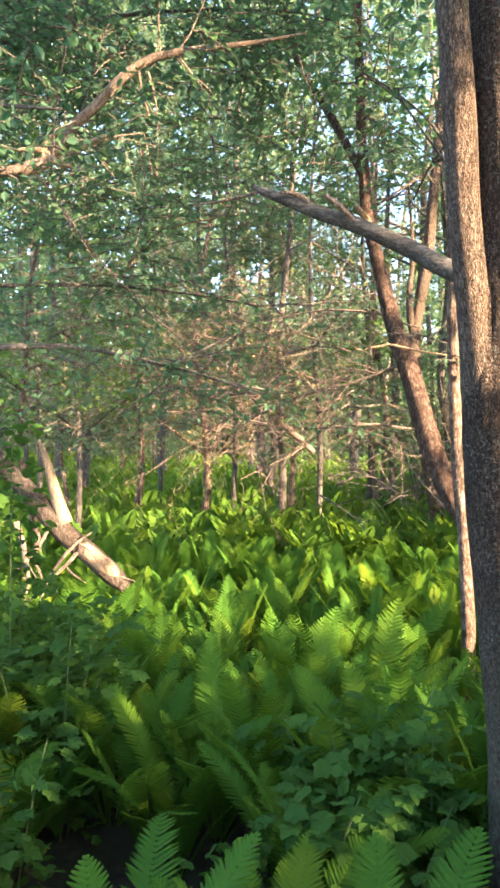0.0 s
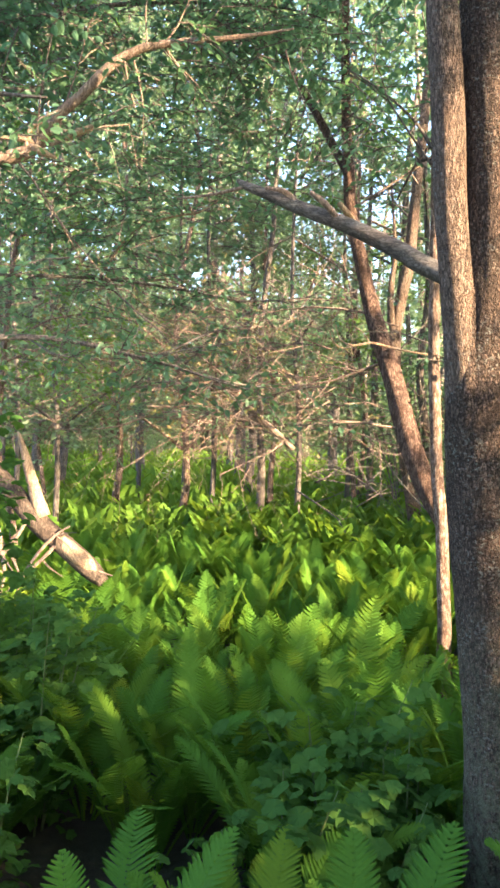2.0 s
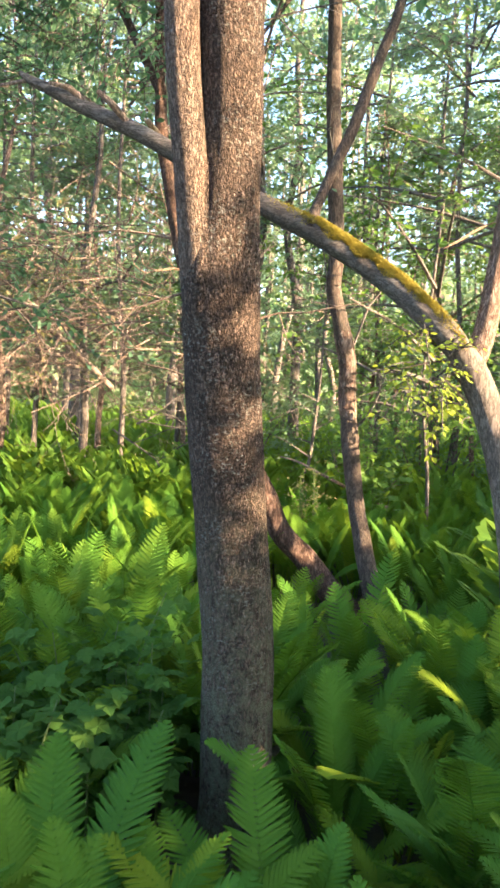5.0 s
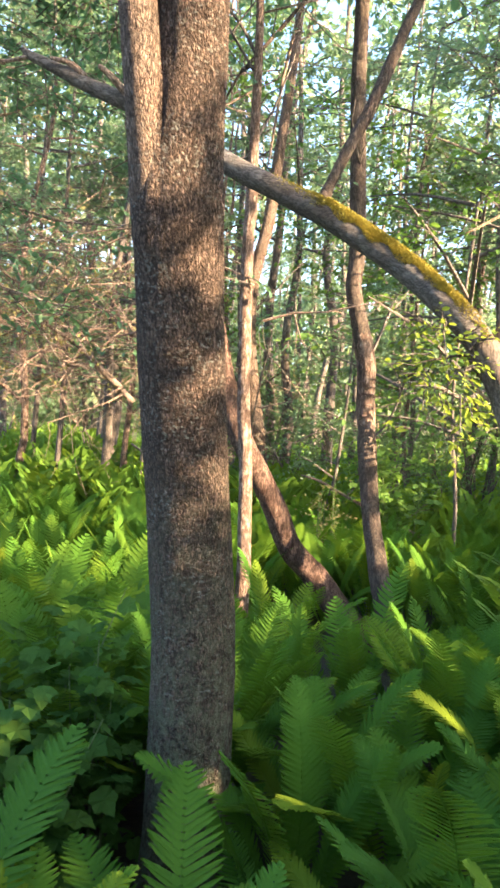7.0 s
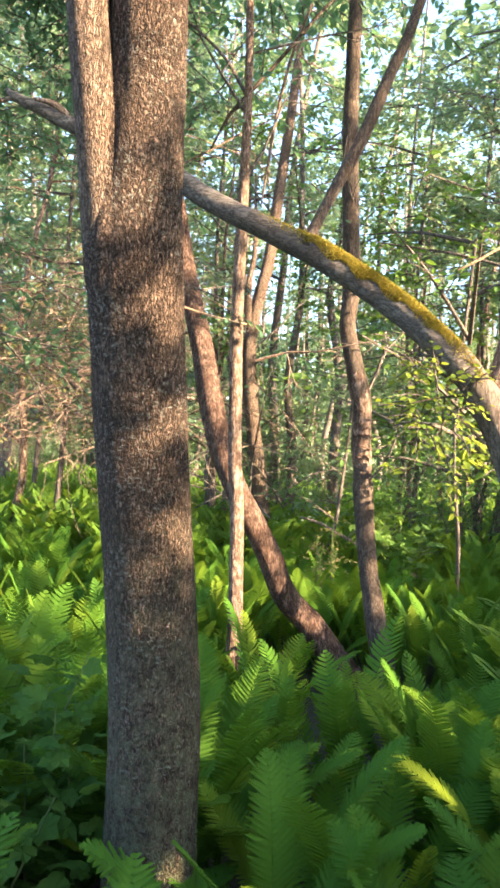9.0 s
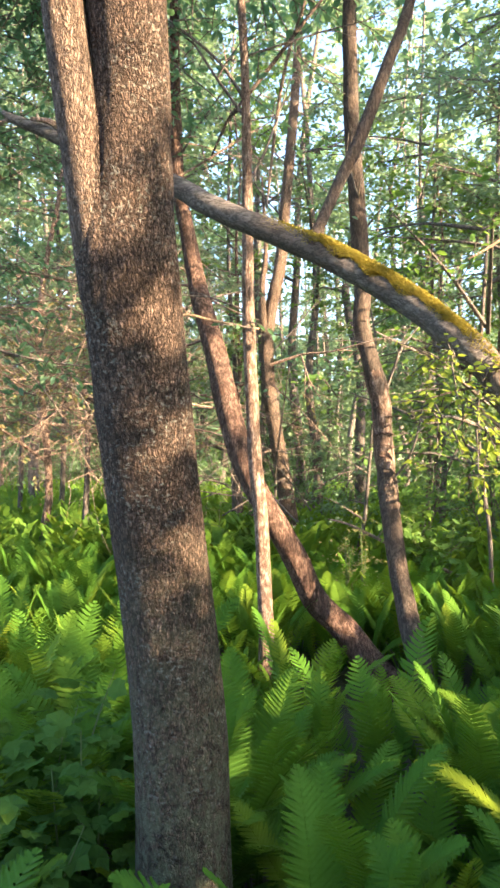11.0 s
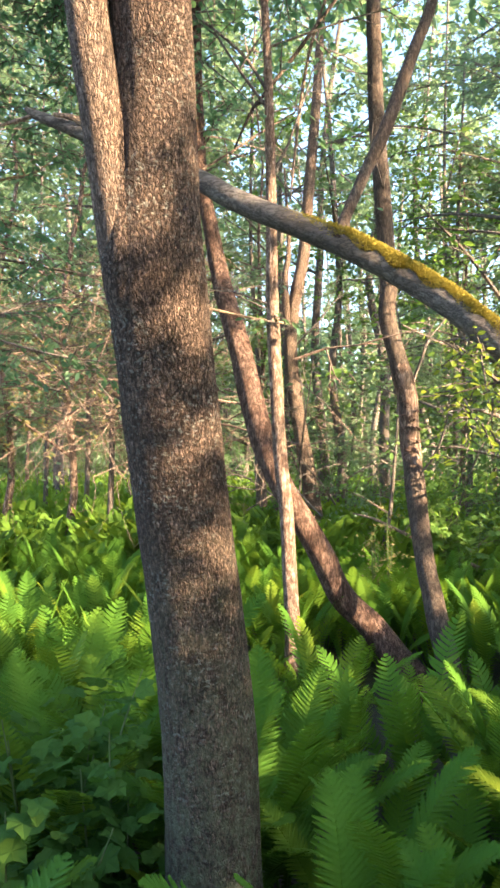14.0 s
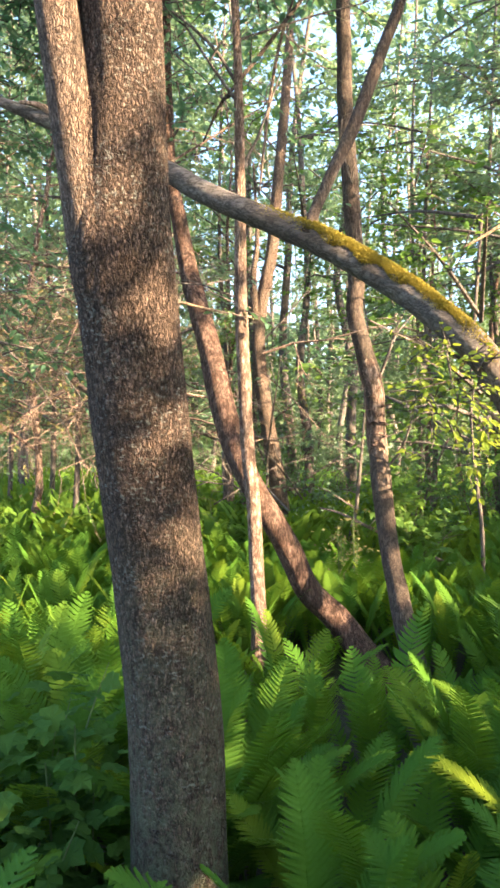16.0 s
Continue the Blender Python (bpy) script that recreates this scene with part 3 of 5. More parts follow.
def right_tree():
    t = thing("tree", (2.42, 5.17, 0), "grey-brown tree with ridged scars half way up", "tree", "near trees")
    o = np.array((2.42, 5.17, 0))
    rel = lambda rows: [(x - o[0], y - o[1], z, r) for x, y, z, r in rows]  # noqa: E731
    line = [(2.46, 5.15, -0.1, 0.1), (2.42, 5.17, 0.1, 0.08), (2.39, 5.2, 0.35, 0.072), (2.34, 5.27, 0.61, 0.068), (2.32, 5.33, 0.78, 0.064), (2.3, 5.4, 0.94, 0.062), (2.285, 5.54, 1.29, 0.066), (2.282, 5.61, 1.47, 0.07),
            (2.28, 5.66, 1.62, 0.061), (2.272, 5.69, 1.74, 0.064), (2.255, 5.68, 2.04, 0.063), (2.21, 5.66, 2.2, 0.066), (2.165, 5.65, 2.35, 0.06), (2.115, 5.68, 2.58, 0.057), (2.13, 5.7, 2.81, 0.058), (2.11, 5.73, 3.21, 0.06),
            (2.09, 5.77, 3.61, 0.057), (2.07, 5.81, 4.02, 0.055), (2.07, 5.85, 4.43, 0.052), (2.07, 5.89, 4.85, 0.05), (2.1, 6, 6.5, 0.035), (2.0, 6, 9, 0.01)]
    s = Soup()
    tube(s, rel(line), 28, 0.03, 0.06, 9.0, 8.0)
    part("trunk", s.mesh("trunk", BARK_TAN, True), t)
    s = Soup()
    tube(s, rel([(2.281, 5.64, 1.56, 0.058), (2.28, 5.66, 1.63, 0.065), (2.272, 5.69, 1.74, 0.068), (2.264, 5.685, 1.9, 0.066), (2.255, 5.68, 2.04, 0.067), (2.215, 5.66, 2.18, 0.069), (2.185, 5.655, 2.28, 0.06)]), 32, 0.015, 0.16, 14.0, 5.0, caps=False)
    part("peeled_bark", s.mesh("peeled_bark", BARK_PALE, True), t, "pale flaking bark in ragged ridges")
    rng = np.random.default_rng(12)
    for i in range(17):
        z = 1.6 + 0.035 * i + rng.normal(0, 0.012)
        x, y = np.interp(z, [1.6, 2.04, 2.35], [2.28, 2.255, 2.165]), np.interp(z, [1.6, 2.04, 2.35], [5.66, 5.68, 5.65])
        a0, n = rng.uniform(-3.0, -1.4), int(rng.integers(3, 6))
        ring = [(x - o[0] + 0.069 * math.cos(a0 + k * 0.33), y - o[1] + 0.069 * math.sin(a0 + k * 0.33), z + rng.normal(0, 0.009), rng.uniform(0.003, 0.011) * (0.5 if k in (0, n - 1) else 1)) for k in range(n)]
        part("bark_ridge", tube(Soup(), ring, 5, 0.02, 0.3).mesh("bark_ridge", BARK_RED, True), t)
    rng = np.random.default_rng(8)
    for a, way, l, r in (((2.3, 5.63, 1.5), (0.5, -0.2, 0.6), 0.7, 0.012), ((2.27, 5.66, 2.1), (0.5, 0.1, 0.9), 0.9, 0.012), ((2.11, 5.73, 3.3), (-0.2, -0.1, 0.9), 0.6, 0.01)):
        part("branch", bare_twigs(Soup(), rng, np.array(a) - o, way, l, r, 1).mesh("branch", BARK_FAR), t)
    s, tw = Soup(), Soup()
    crown_on(s, tw, rng, np.array((2.3, 6, 6.8)) - o, (1.8, 1.8, 2.0), 260, 0.5, 9, 0.1)
    tagged(part("crown", s.mesh("crown", LEAF_NEAR), t), kind="stuff")
    s2 = Soup()
    crown_on(s2, tw, rng, np.array((2.72, 5.4, 1.9)) - o, (0.4, 0.35, 0.4), 48, 0.22, 6, 0.075)
    tagged(part("young_foliage", s2.mesh("young_foliage", LEAF_YOUNG), t, "young yellow-green leaves on side shoots"), kind="stuff")
    tagged(part("twigwork", tw.mesh("twigwork", BARK_FAR), t), kind="stuff")


def arching_tree():
    t = thing("tree", (2.91, 4.1, 0), "arching grey tree bent over sideways with yellow moss on its bough", "tree", "near trees")
    o = np.array((2.91, 4.1, 0))
    rel = lambda rows: [(x - o[0], y - o[1], z, r) for x, y, z, r in rows]  # noqa: E731
    line = [(2.93, 4.1, -0.1, 0.125), (2.91, 4.1, 0.1, 0.105), (2.89, 4.1, 0.4, 0.096), (2.86, 4.1, 0.75, 0.093), (2.83, 4.12, 1.0, 0.09), (2.77, 4.13, 1.3, 0.088), (2.69, 4.15, 1.58, 0.088), (2.6, 4.17, 1.82, 0.09), (2.51, 4.18, 1.99, 0.086), (2.42, 4.19, 2.1, 0.07)]
    s = Soup()
    tube(s, rel(line), 32, 0.025, 0.06, 10.0, 1.0)
    part("trunk", s.mesh("trunk", BARK_GREY, True), t)
    bough = [(2.53, 4.18, 1.94, 0.07), (2.42, 4.2, 2.11, 0.08), (2.33, 4.22, 2.21, 0.079), (2.21, 4.27, 2.325, 0.077), (2.11, 4.32, 2.42, 0.075), (1.95, 4.38, 2.54, 0.073), (1.79, 4.42, 2.64, 0.073), (1.62, 4.46, 2.738, 0.072), (1.51, 4.49, 2.785, 0.066), (1.34, 4.53, 2.868, 0.062),
             (1.19, 4.58, 2.94, 0.061), (1.03, 4.65, 3.035, 0.061), (0.9, 4.7, 3.125, 0.057), (0.6, 4.76, 3.28, 0.05), (0.29, 4.83, 3.41, 0.043), (0.14, 4.86, 3.48, 0.036), (-0.04, 4.9, 3.56, 0.026), (-0.1, 4.91, 3.6, 0.012)]
    s = Soup()
    tube(s, rel(bough), 28, 0.025, 0.07, 10.0, 3.0)
    b = part("bough", s.mesh("bough", BARK_BOUGH, True), t, "long bough bending over to a broken tip")
    s = Soup()
    tube(s, rel([(2.5, 4.18, 1.9, 0.055), (2.56, 4.2, 2.05, 0.07), (2.6, 4.2, 2.17, 0.066), (2.63, 4.2, 2.33, 0.062), (2.66, 4.21, 2.53, 0.06), (2.69, 4.22, 2.72, 0.059), (2.73, 4.25, 3.0, 0.056), (2.82, 4.35, 3.8, 0.045), (2.9, 4.5, 5.5, 0.02)]), 24, 0.03, 0.08, 9.0, 4.0)
    part("limb", s.mesh("limb", BARK_PALE, True), t)
    s = Soup()
    tube(s, rel([(1.585, 4.45, 2.74, 0.06), (1.61, 4.455, 2.8, 0.042), (1.63, 4.47, 2.86, 0.031), (1.665, 4.49, 2.94, 0.03), (1.76, 4.55, 3.15, 0.032), (1.86, 4.6, 3.36, 0.035), (1.96, 4.65, 3.62, 0.035), (2.06, 4.7, 3.89, 0.032), (2.17, 4.75, 4.18, 0.03), (2.4, 4.9, 5.0, 0.022), (2.6, 5, 6, 0.008)]), 18, 0.04, 0.05, 9.0, 7.0)
    part("limb", s.mesh("limb", BARK_TAN, True), t)
    for row in ([(0.55, 4.76, 3.31, 0.02), (0.45, 4.7, 3.4, 0.022), (0.36, 4.68, 3.46, 0.014)], [(0.3, 4.83, 3.42, 0.02), (0.2, 4.8, 3.5, 0.018), (0.08, 4.8, 3.52, 0.01)], [(-0.04, 4.9, 3.56, 0.014), (-0.25, 4.95, 3.52, 0.01), (-0.5, 5.0, 3.5, 0.006)]):
        s = Soup()
        tube(s, rel(row), 8, 0.04, 0.15)
        part("stub", s.mesh("stub", DEAD), t)
    # moss: tufts standing on the bough's upper side
    rng = np.random.default_rng(3)
    path = smooth_line(rel(bough), 0.01)
    at, way = [], []
    for q in path:
        x = q[0] + o[0]
        dens = np.interp(x, [1.3, 1.5, 1.6, 1.75, 1.95, 2.15, 2.25, 2.35], [0, 40, 240, 640, 780, 640, 330, 60])
        for _ in range(int(dens * (0.5 + rng.random()))):
            a = float(np.clip(rng.normal(0.75, 0.5), -0.9, 1.5 + 0.25 * math.sin(q[0] * 40)))
            nrm = np.array((0.25 * math.cos(a), -math.sin(a), math.cos(a)))
            at.append(q[:3] + nrm * q[3] * 0.97 + rng.normal(0, 0.004, 3))
            way.append(nrm + rng.normal(0, 0.4, 3))
    s = Soup()
    leaves(s, rng, np.array(at), np.array(way), 0.0095, 0.25, 0.8)
    tagged(part("moss", s.mesh("moss", MOSS), b, "thick yellow-green moss"), kind="stuff")
    s, tw = Soup(), Soup()
    crown_on(s, tw, rng, np.array((3.0, 4.6, 5.6)) - o, (1.4, 1.4, 1.2), 150, 0.5, 9, 0.1)
    tagged(part("crown", s.mesh("crown", LEAF_NEAR), t), kind="stuff")
    s2 = Soup()
    crown_on(s2, tw, rng, np.array((2.27, 4.2, 2.0)) - o, (0.19, 0.17, 0.24), 52, 0.17, 7, 0.04)
    for k, e in enumerate(((2.2, 4.2, 2.15), (2.12, 4.25, 1.95), (2.25, 4.15, 1.8), (2.33, 4.35, 2.2))):
        part("side_shoot", tube(Soup(), rel([(2.44, 4.19, 2.02, 0.008), ((2.44 + e[0]) / 2, 4.22, (2.04 + e[2]) / 2, 0.006), (*e, 0.003)]), 5, 0.08).mesh("side_shoot", BARK_TAN), t)
    part("dead_twig", tube(Soup(), rel([(2.7, 4.23, 2.85, 0.006), (2.55, 4.25, 2.78, 0.008), (2.46, 4.25, 2.72, 0.008), (2.34, 4.25, 2.65, 0.004)]), 6, 0.05, 0.15).mesh("dead_twig", SPLIT, True), t, "pale bare twig")
    part("broken_stick", tube(Soup(), rel([(2.36, 4.2, 1.93, 0.006), (2.43, 4.18, 1.85, 0.009), (2.51, 4.17, 1.78, 0.008)]), 6, 0.05).mesh("broken_stick", SPLIT), t, "short pale broken stick")
    tagged(part("young_foliage", s2.mesh("young_foliage", LEAF_YOUNG), t, "fresh yellow-green shoots"), kind="stuff")
    tagged(part("twigwork", tw.mesh("twigwork", BARK_FAR), t), kind="stuff")


main_tree()
slim_tree()
leaning_tree()
rear_tree()
right_tree()
arching_tree()


# ---- the broken trunk lying in the ferns ----
def fallen_trunk():
    t = thing("fallen_tree", (-1.25, 6.3, 0.3), "broken fallen trunk with a splintered pale end in ferns", "fallen tree")
    o = np.array((-1.25, 6.3, 0.3))
    rel = lambda rows: [(x - o[0], y - o[1], z - o[2], r) for x, y, z, r in rows]  # noqa: E731
    s = Soup()
    tube(s, rel([(-1.22, 6.3, 0.66, 0.05), (-1.34, 6.33, 0.76, 0.084), (-1.55, 6.35, 0.94, 0.088), (-1.79, 6.36, 1.14, 0.09), (-2.0, 6.38, 1.37, 0.088), (-2.21, 6.42, 1.58, 0.082), (-2.6, 6.5, 1.93, 0.07), (-3.2, 6.7, 2.4, 0.05)]), 28, 0.03, 0.07, 9.0, 2.0)
    part("trunk", s.mesh("trunk", BARK_TAN, True), t)
    s = Soup()
    tube(s, rel([(-1.76, 6.36, 1.2, 0.07), (-1.82, 6.36, 1.38, 0.056), (-1.89, 6.37, 1.62, 0.044), (-1.95, 6.38, 1.82, 0.026), (-1.985, 6.38, 1.92, 0.008)]), 14, 0.04, 0.16, 9.0, 5.0)
    part("splinter", s.mesh("splinter", SPLIT, True), t, "pale split wood standing up")
    s = Soup()
    tube(s, rel([(-1.28, 6.285, 0.74, 0.03), (-1.37, 6.3, 0.82, 0.066), (-1.49, 6.31, 0.91, 0.07), (-1.61, 6.325, 1.02, 0.05)]), 18, 0.03, 0.12, 9.0, 3.0)
    part("bare_patch", s.mesh("bare_patch", SPLIT, True), t, "pale wood where the bark has come off")
    for row in ([(-1.18, 6.3, 0.64, 0.004), (-1.30, 6.3, 0.74, 0.012), (-1.36, 6.32, 0.80, 0.014)], [(-1.12, 6.26, 0.72, 0.003), (-1.26, 6.28, 0.76, 0.01), (-1.36, 6.3, 0.82, 0.012)], [(-1.92, 6.2, 0.66, 0.012), (-1.75, 6.24, 0.92, 0.014), (-1.62, 6.26, 1.06, 0.012), (-1.50, 6.25, 1.14, 0.004)], [(-2.15, 6.25, 0.79, 0.016), (-1.98, 6.24, 0.99, 0.018), (-1.86, 6.26, 1.18, 0.012)]):
        part("broken_stick", tube(Soup(), rel(row), 8, 0.04, 0.2).mesh("broken_stick", DEAD, True), t)
    rng = np.random.default_rng(2)
    for a, way, l, r in (((-1.6, 6.3, 1.0), (-0.6, -0.3, -0.6), 0.8, 0.02), ((-1.9, 6.4, 1.2), (0.6, -0.4, -0.5), 0.7, 0.012), ((-2.2, 6.4, 1.2), (0.3, -0.2, -0.7), 0.8, 0.03), ((-2.3, 6.5, 1.5), (-0.4, -0.2, 0.7), 0.6, 0.012)):
        part("branch", bare_twigs(Soup(), rng, np.array(a) - o, way, l, r, 1).mesh("branch", DEAD), t)


fallen_trunk()


# ---- the overhanging trees ----
def overhanging_tree():
    """Its trunk stands beside the way; long boughs reach over it."""
    t = thing("tree", (-3.4, 5.4, 0), "leafy tree with long overhanging boughs and small dark leaves", "tree", "near trees")
    o = np.array((-3.4, 5.4, 0))
    rel = lambda rows: [(x - o[0], y - o[1], z, r) for x, y, z, r in rows]  # noqa: E731
    rng = np.random.default_rng(21)
    s = Soup()
    tube(s, rel([(-3.4, 5.4, -0.1, 0.16), (-3.4, 5.4, 0.3, 0.13), (-3.3, 5.4, 2, 0.11), (-3.35, 5.4, 4, 0.09), (-3.2, 5.4, 7, 0.05), (-3.2, 5.4, 9, 0.02)]), 20, 0.1, 0.06)
    part("trunk", s.mesh("trunk", BARK_MAIN, True), t)
    boughs = [
        [(-3.35, 5.4, 3.5, 0.03), (-2.4, 5.2, 3.66, 0.024), (-1.8, 5.02, 3.74, 0.03), (-1.64, 5.0, 3.75, 0.046), (-1.47, 5.0, 3.81, 0.042), (-1.41, 5.0, 3.88, 0.038), (-1.29, 5.0, 4.04, 0.034), (-1.14, 5.0, 4.17, 0.034), (-1.02, 5.0, 4.3, 0.033), (-0.87, 5.0, 4.42, 0.031), (-0.65, 5.0, 4.5, 0.027), (-0.1, 5.0, 4.56, 0.016), (0.25, 5.05, 4.64, 0.006)],
        [(-3.35, 5.4, 4.2, 0.035), (-2.4, 5.8, 4.9, 0.026), (-1.2, 6.2, 5.4, 0.018), (0.2, 6.4, 5.5, 0.01), (0.9, 6.5, 5.3, 0.005)],
        [(-3.35, 5.4, 2.6, 0.04), (-2.3, 5.6, 2.62, 0.03), (-1.5, 5.7, 2.64, 0.022), (-0.8, 5.8, 2.5, 0.016), (-0.2, 5.9, 2.35, 0.01), (0.2, 6, 2.3, 0.004)],
        [(-3.35, 5.4, 3.0, 0.03), (-2.4, 6.2, 3.2, 0.02), (-1.4, 6.8, 3.3, 0.014), (-0.4, 7.0, 3.2, 0.009), (0.4, 7.2, 3.0, 0.004)],
        [(-3.3, 5.4, 5, 0.04), (-2.6, 4.8, 5.4, 0.03), (-1.6, 4.4, 5.3, 0.02), (-0.6, 4.2, 5.0, 0.008)],
        [(-3.3, 5.4, 3.6, 0.04), (-2.5, 4.9, 3.9, 0.03), (-1.9, 4.6, 4.0, 0.02), (-1.2, 4.4, 3.9, 0.008)],
    ]
    for i, row in enumerate(boughs):
        s = Soup()
        tube(s, rel(row), 10, 0.06, 0.1, 8.0, i)
        part("bough", s.mesh("bough", DEAD if i == 0 else BARK_FAR, True), t)
    s, tw = Soup(), Soup()
    for i, row in enumerate(boughs):
        path = smooth_line(rel(row), 0.05)
        n = len(path)
        lo = 0.42 if i in (2,) else 0.2
        pick = rng.uniform(lo * n, n - 1, (45, 430, 60, 150, 230, 50)[i]).astype(int)
        at = path[pick, :3] + rng.normal(0, (0.2, 0.42, 0.16, 0.3, 0.4, 0.36)[i], (len(pick), 3))
        way = rng.normal(0, 1, at.shape) * (1, 1, 0.35) + (0.4, -0.1, -0.05)
        sprays(s, rng, at, way, 0.42, 11, 0.068, 0.45, tw)
    n = 1900
    at = np.stack([rng.uniform(-2.5, 1.0, n), rng.uniform(5.05, 6.9, n), rng.uniform(3.6, 6.0, n)], 1)
    at = at[[noise.noise(Vector(p * 1.1)) > -0.16 + 0.15 * (p[0] + 1) for p in at]] - o
    sprays(s, rng, at, rng.normal(0, 1, at.shape) * (1, 1, 0.3), 0.4, 10, 0.056, 0.45, tw)
    tagged(part("leaves", s.mesh("leaves", LEAF_NEAR), t, "small dark green leaves in flat sprays"), kind="stuff")
    tagged(part("twigwork", tw.mesh("twigwork", BARK_FAR), t), kind="stuff")
    for a, way, l, r in (((-0.62, 5.0, 4.48), (0.3, 0, 1), 0.7, 0.007), ((-0.8, 5.0, 4.4), (0.25, 0, -1), 0.45, 0.007), ((-1.3, 5.0, 3.9), (0.3, 0, 1.0), 1.0, 0.008), ((-1.5, 5, 3.82), (0.9, -0.1, 0.1), 0.7, 0.014), ((-1.6, 5, 3.78), (0.5, 0, -0.7), 0.9, 0.01), ((-0.6, 5.0, 4.49), (0.6, 0, -0.6), 0.6, 0.007), ((0.2, 5.05, 4.5), (0.2, 0, -1), 0.6, 0.007)):
        part("dead_branch", bare_twigs(Soup(), rng, np.array(a) - o, way, l, r, 1).mesh("dead_branch", DEAD), t)
    for row in ([(-1.45, 4.98, 3.82, 0.03), (-1.38, 4.97, 3.78, 0.026), (-1.29, 4.96, 3.745, 0.008)], [(-1.24, 4.99, 3.88, 0.012), (-1.18, 4.98, 3.91, 0.026), (-1.06, 4.97, 3.955, 0.014)], [(-1.44, 4.98, 3.84, 0.022), (-1.53, 4.97, 3.87, 0.022), (-1.67, 4.96, 3.87, 0.008)], [(-1.5, 4.98, 3.8, 0.02), (-1.46, 4.96, 3.93, 0.018), (-1.38, 4.95, 3.97, 0.006)]):
        part("stub", tube(Soup(), rel(row), 9, 0.03, 0.25, 9.0, row[0][0]).mesh("stub", SPLIT, True), t, "pale splintered broken stub")
    for row in ([(-1.42, 4.95, 3.85, 0.007), (-1.38, 4.92, 4.2, 0.006), (-1.27, 4.9, 4.7, 0.003)], [(-0.71, 5.0, 4.48, 0.006), (-0.72, 4.97, 4.7, 0.005), (-0.69, 4.95, 5.0, 0.003)], [(-0.86, 5.0, 4.4, 0.006), (-0.82, 4.97, 4.2, 0.005), (-0.77, 4.95, 4.05, 0.003)]):
        part("bare_shoot", tube(Soup(), rel(row), 5, 0.1).mesh("bare_shoot", DEAD), t, "thin pale bare shoot")
    for row in ([(-1.4, 6.8, 3.3, 0.012), (-1.1, 6.8, 3.72, 0.011), (-0.72, 6.7, 3.84, 0.011), (-0.5, 6.65, 3.86, 0.009), (-0.3, 6.6, 3.97, 0.004)], [(-0.55, 6.66, 3.86, 0.008), (-0.6, 6.64, 3.96, 0.006), (-0.64, 6.63, 4.02, 0.003)]):
        part("dead_branch", tube(Soup(), rel(row), 7, 0.05, 0.15).mesh("dead_branch", SPLIT, True), t, "pale bare forked branch")
    for a, way, l, r in (((-1.0, 5.75, 2.55), (0.9, -0.3, -0.25), 1.1, 0.012), ((-0.8, 5.8, 2.5), (0.7, 0.4, 0.3), 1.2, 0.012), ((-1.7, 5.7, 2.64), (0.6, -0.5, -0.35), 0.9, 0.01), ((-0.4, 7.0, 3.2), (1, 0, -0.3), 1.2, 0.012), ((-1.4, 6.8, 3.3), (0.6, -0.5, -0.5), 1.2, 0.012), ((-0.3, 5.9, 2.38), (0.7, -0.1, -0.5), 0.9, 0.008)):
        part("dead_branch", bare_twigs(Soup(), rng, np.array(a) - o, way, l, r, 2).mesh("dead_branch", BARK_FAR), t)


overhanging_tree()


def leafy_screen(at, label, seed, height, n, size, mat):
    t = thing("tree", at, label, "tree", "leafy trees at the side")
    rng = np.random.default_rng(seed)
    s = Soup()
    k = min(1.0, height / 8)
    tube(s, [(0, 0, -0.1, 0.05 * k), (0.05 * k, 0, 0.25 * height, 0.04 * k), (-0.1 * k, 0.1, 0.55 * height, 0.03 * k), (0, 0, height, 0.015)], 12, 0.2, 0.08)
    part("trunk", s.mesh("trunk", BARK_FAR, True), t)
    s, tw = Soup(), Soup()
    for k in range(12):
        z = rng.uniform(1.5, height)
        a = rng.uniform(0, 6.28)
        e = np.array((math.cos(a), math.sin(a), rng.uniform(0.0, 0.4))) * rng.uniform(0.9, 1.9)
        part("limb", tube(Soup(), [(0, 0, z, 0.02), (*(e * 0.5 + (0, 0, z + 0.06)), 0.014), (*(e + (0, 0, z)), 0.005)], 6, 0.2).mesh("limb", BARK_FAR), t)
        m = n // 12
        g = rng.uniform(0.2, 1.1, m)
        p = e * g[:, None] + (0, 0, z) + rng.normal(0, 0.22, (m, 3))
        sprays(s, rng, p, e + rng.normal(0, 0.8, (m, 3)) * (1, 1, 0.4), 0.42, 10, size, 0.4, tw)
    tagged(part("crown", s.mesh("crown", mat), t), kind="stuff")
    tagged(part("twigwork", tw.mesh("twigwork", BARK_FAR), t), kind="stuff")


leafy_screen((4.3, 6.9, 0), "leafy green tree with thin drooping branches", 81, 6.0, 130, 0.066, LEAF_FAR)
leafy_screen((4.5, 11.3, 0), "leafy green tree in broken sunlight", 82, 7.5, 330, 0.085, LEAF_LIME)
leafy_screen((3.4, 6.7, 0), "young leafy tree with yellow-green leaves", 83, 3.6, 110, 0.07, LEAF_LIME)
leafy_screen((-2.6, 9.8, 0), "leafy tree with thin branches in shade", 84, 7.0, 260, 0.085, LEAF_FAR)
leafy_screen((0.6, 10.8, 0), "leafy tree among dead twigs", 85, 7.5, 260, 0.085, LEAF_FAR)
leafy_screen((5.6, 11.6, 0), "tall leafy tree with hanging branches", 86, 9.5, 560, 0.09, LEAF_FAR)
leafy_screen((6.4, 9.2, 0), "tall leafy tree with hanging branches", 87, 8.5, 520, 0.08, LEAF_FAR)
leafy_screen((1.6, 13.2, 0), "leafy tree deep among slim trunks", 88, 10, 230, 0.1, LEAF_FAR)
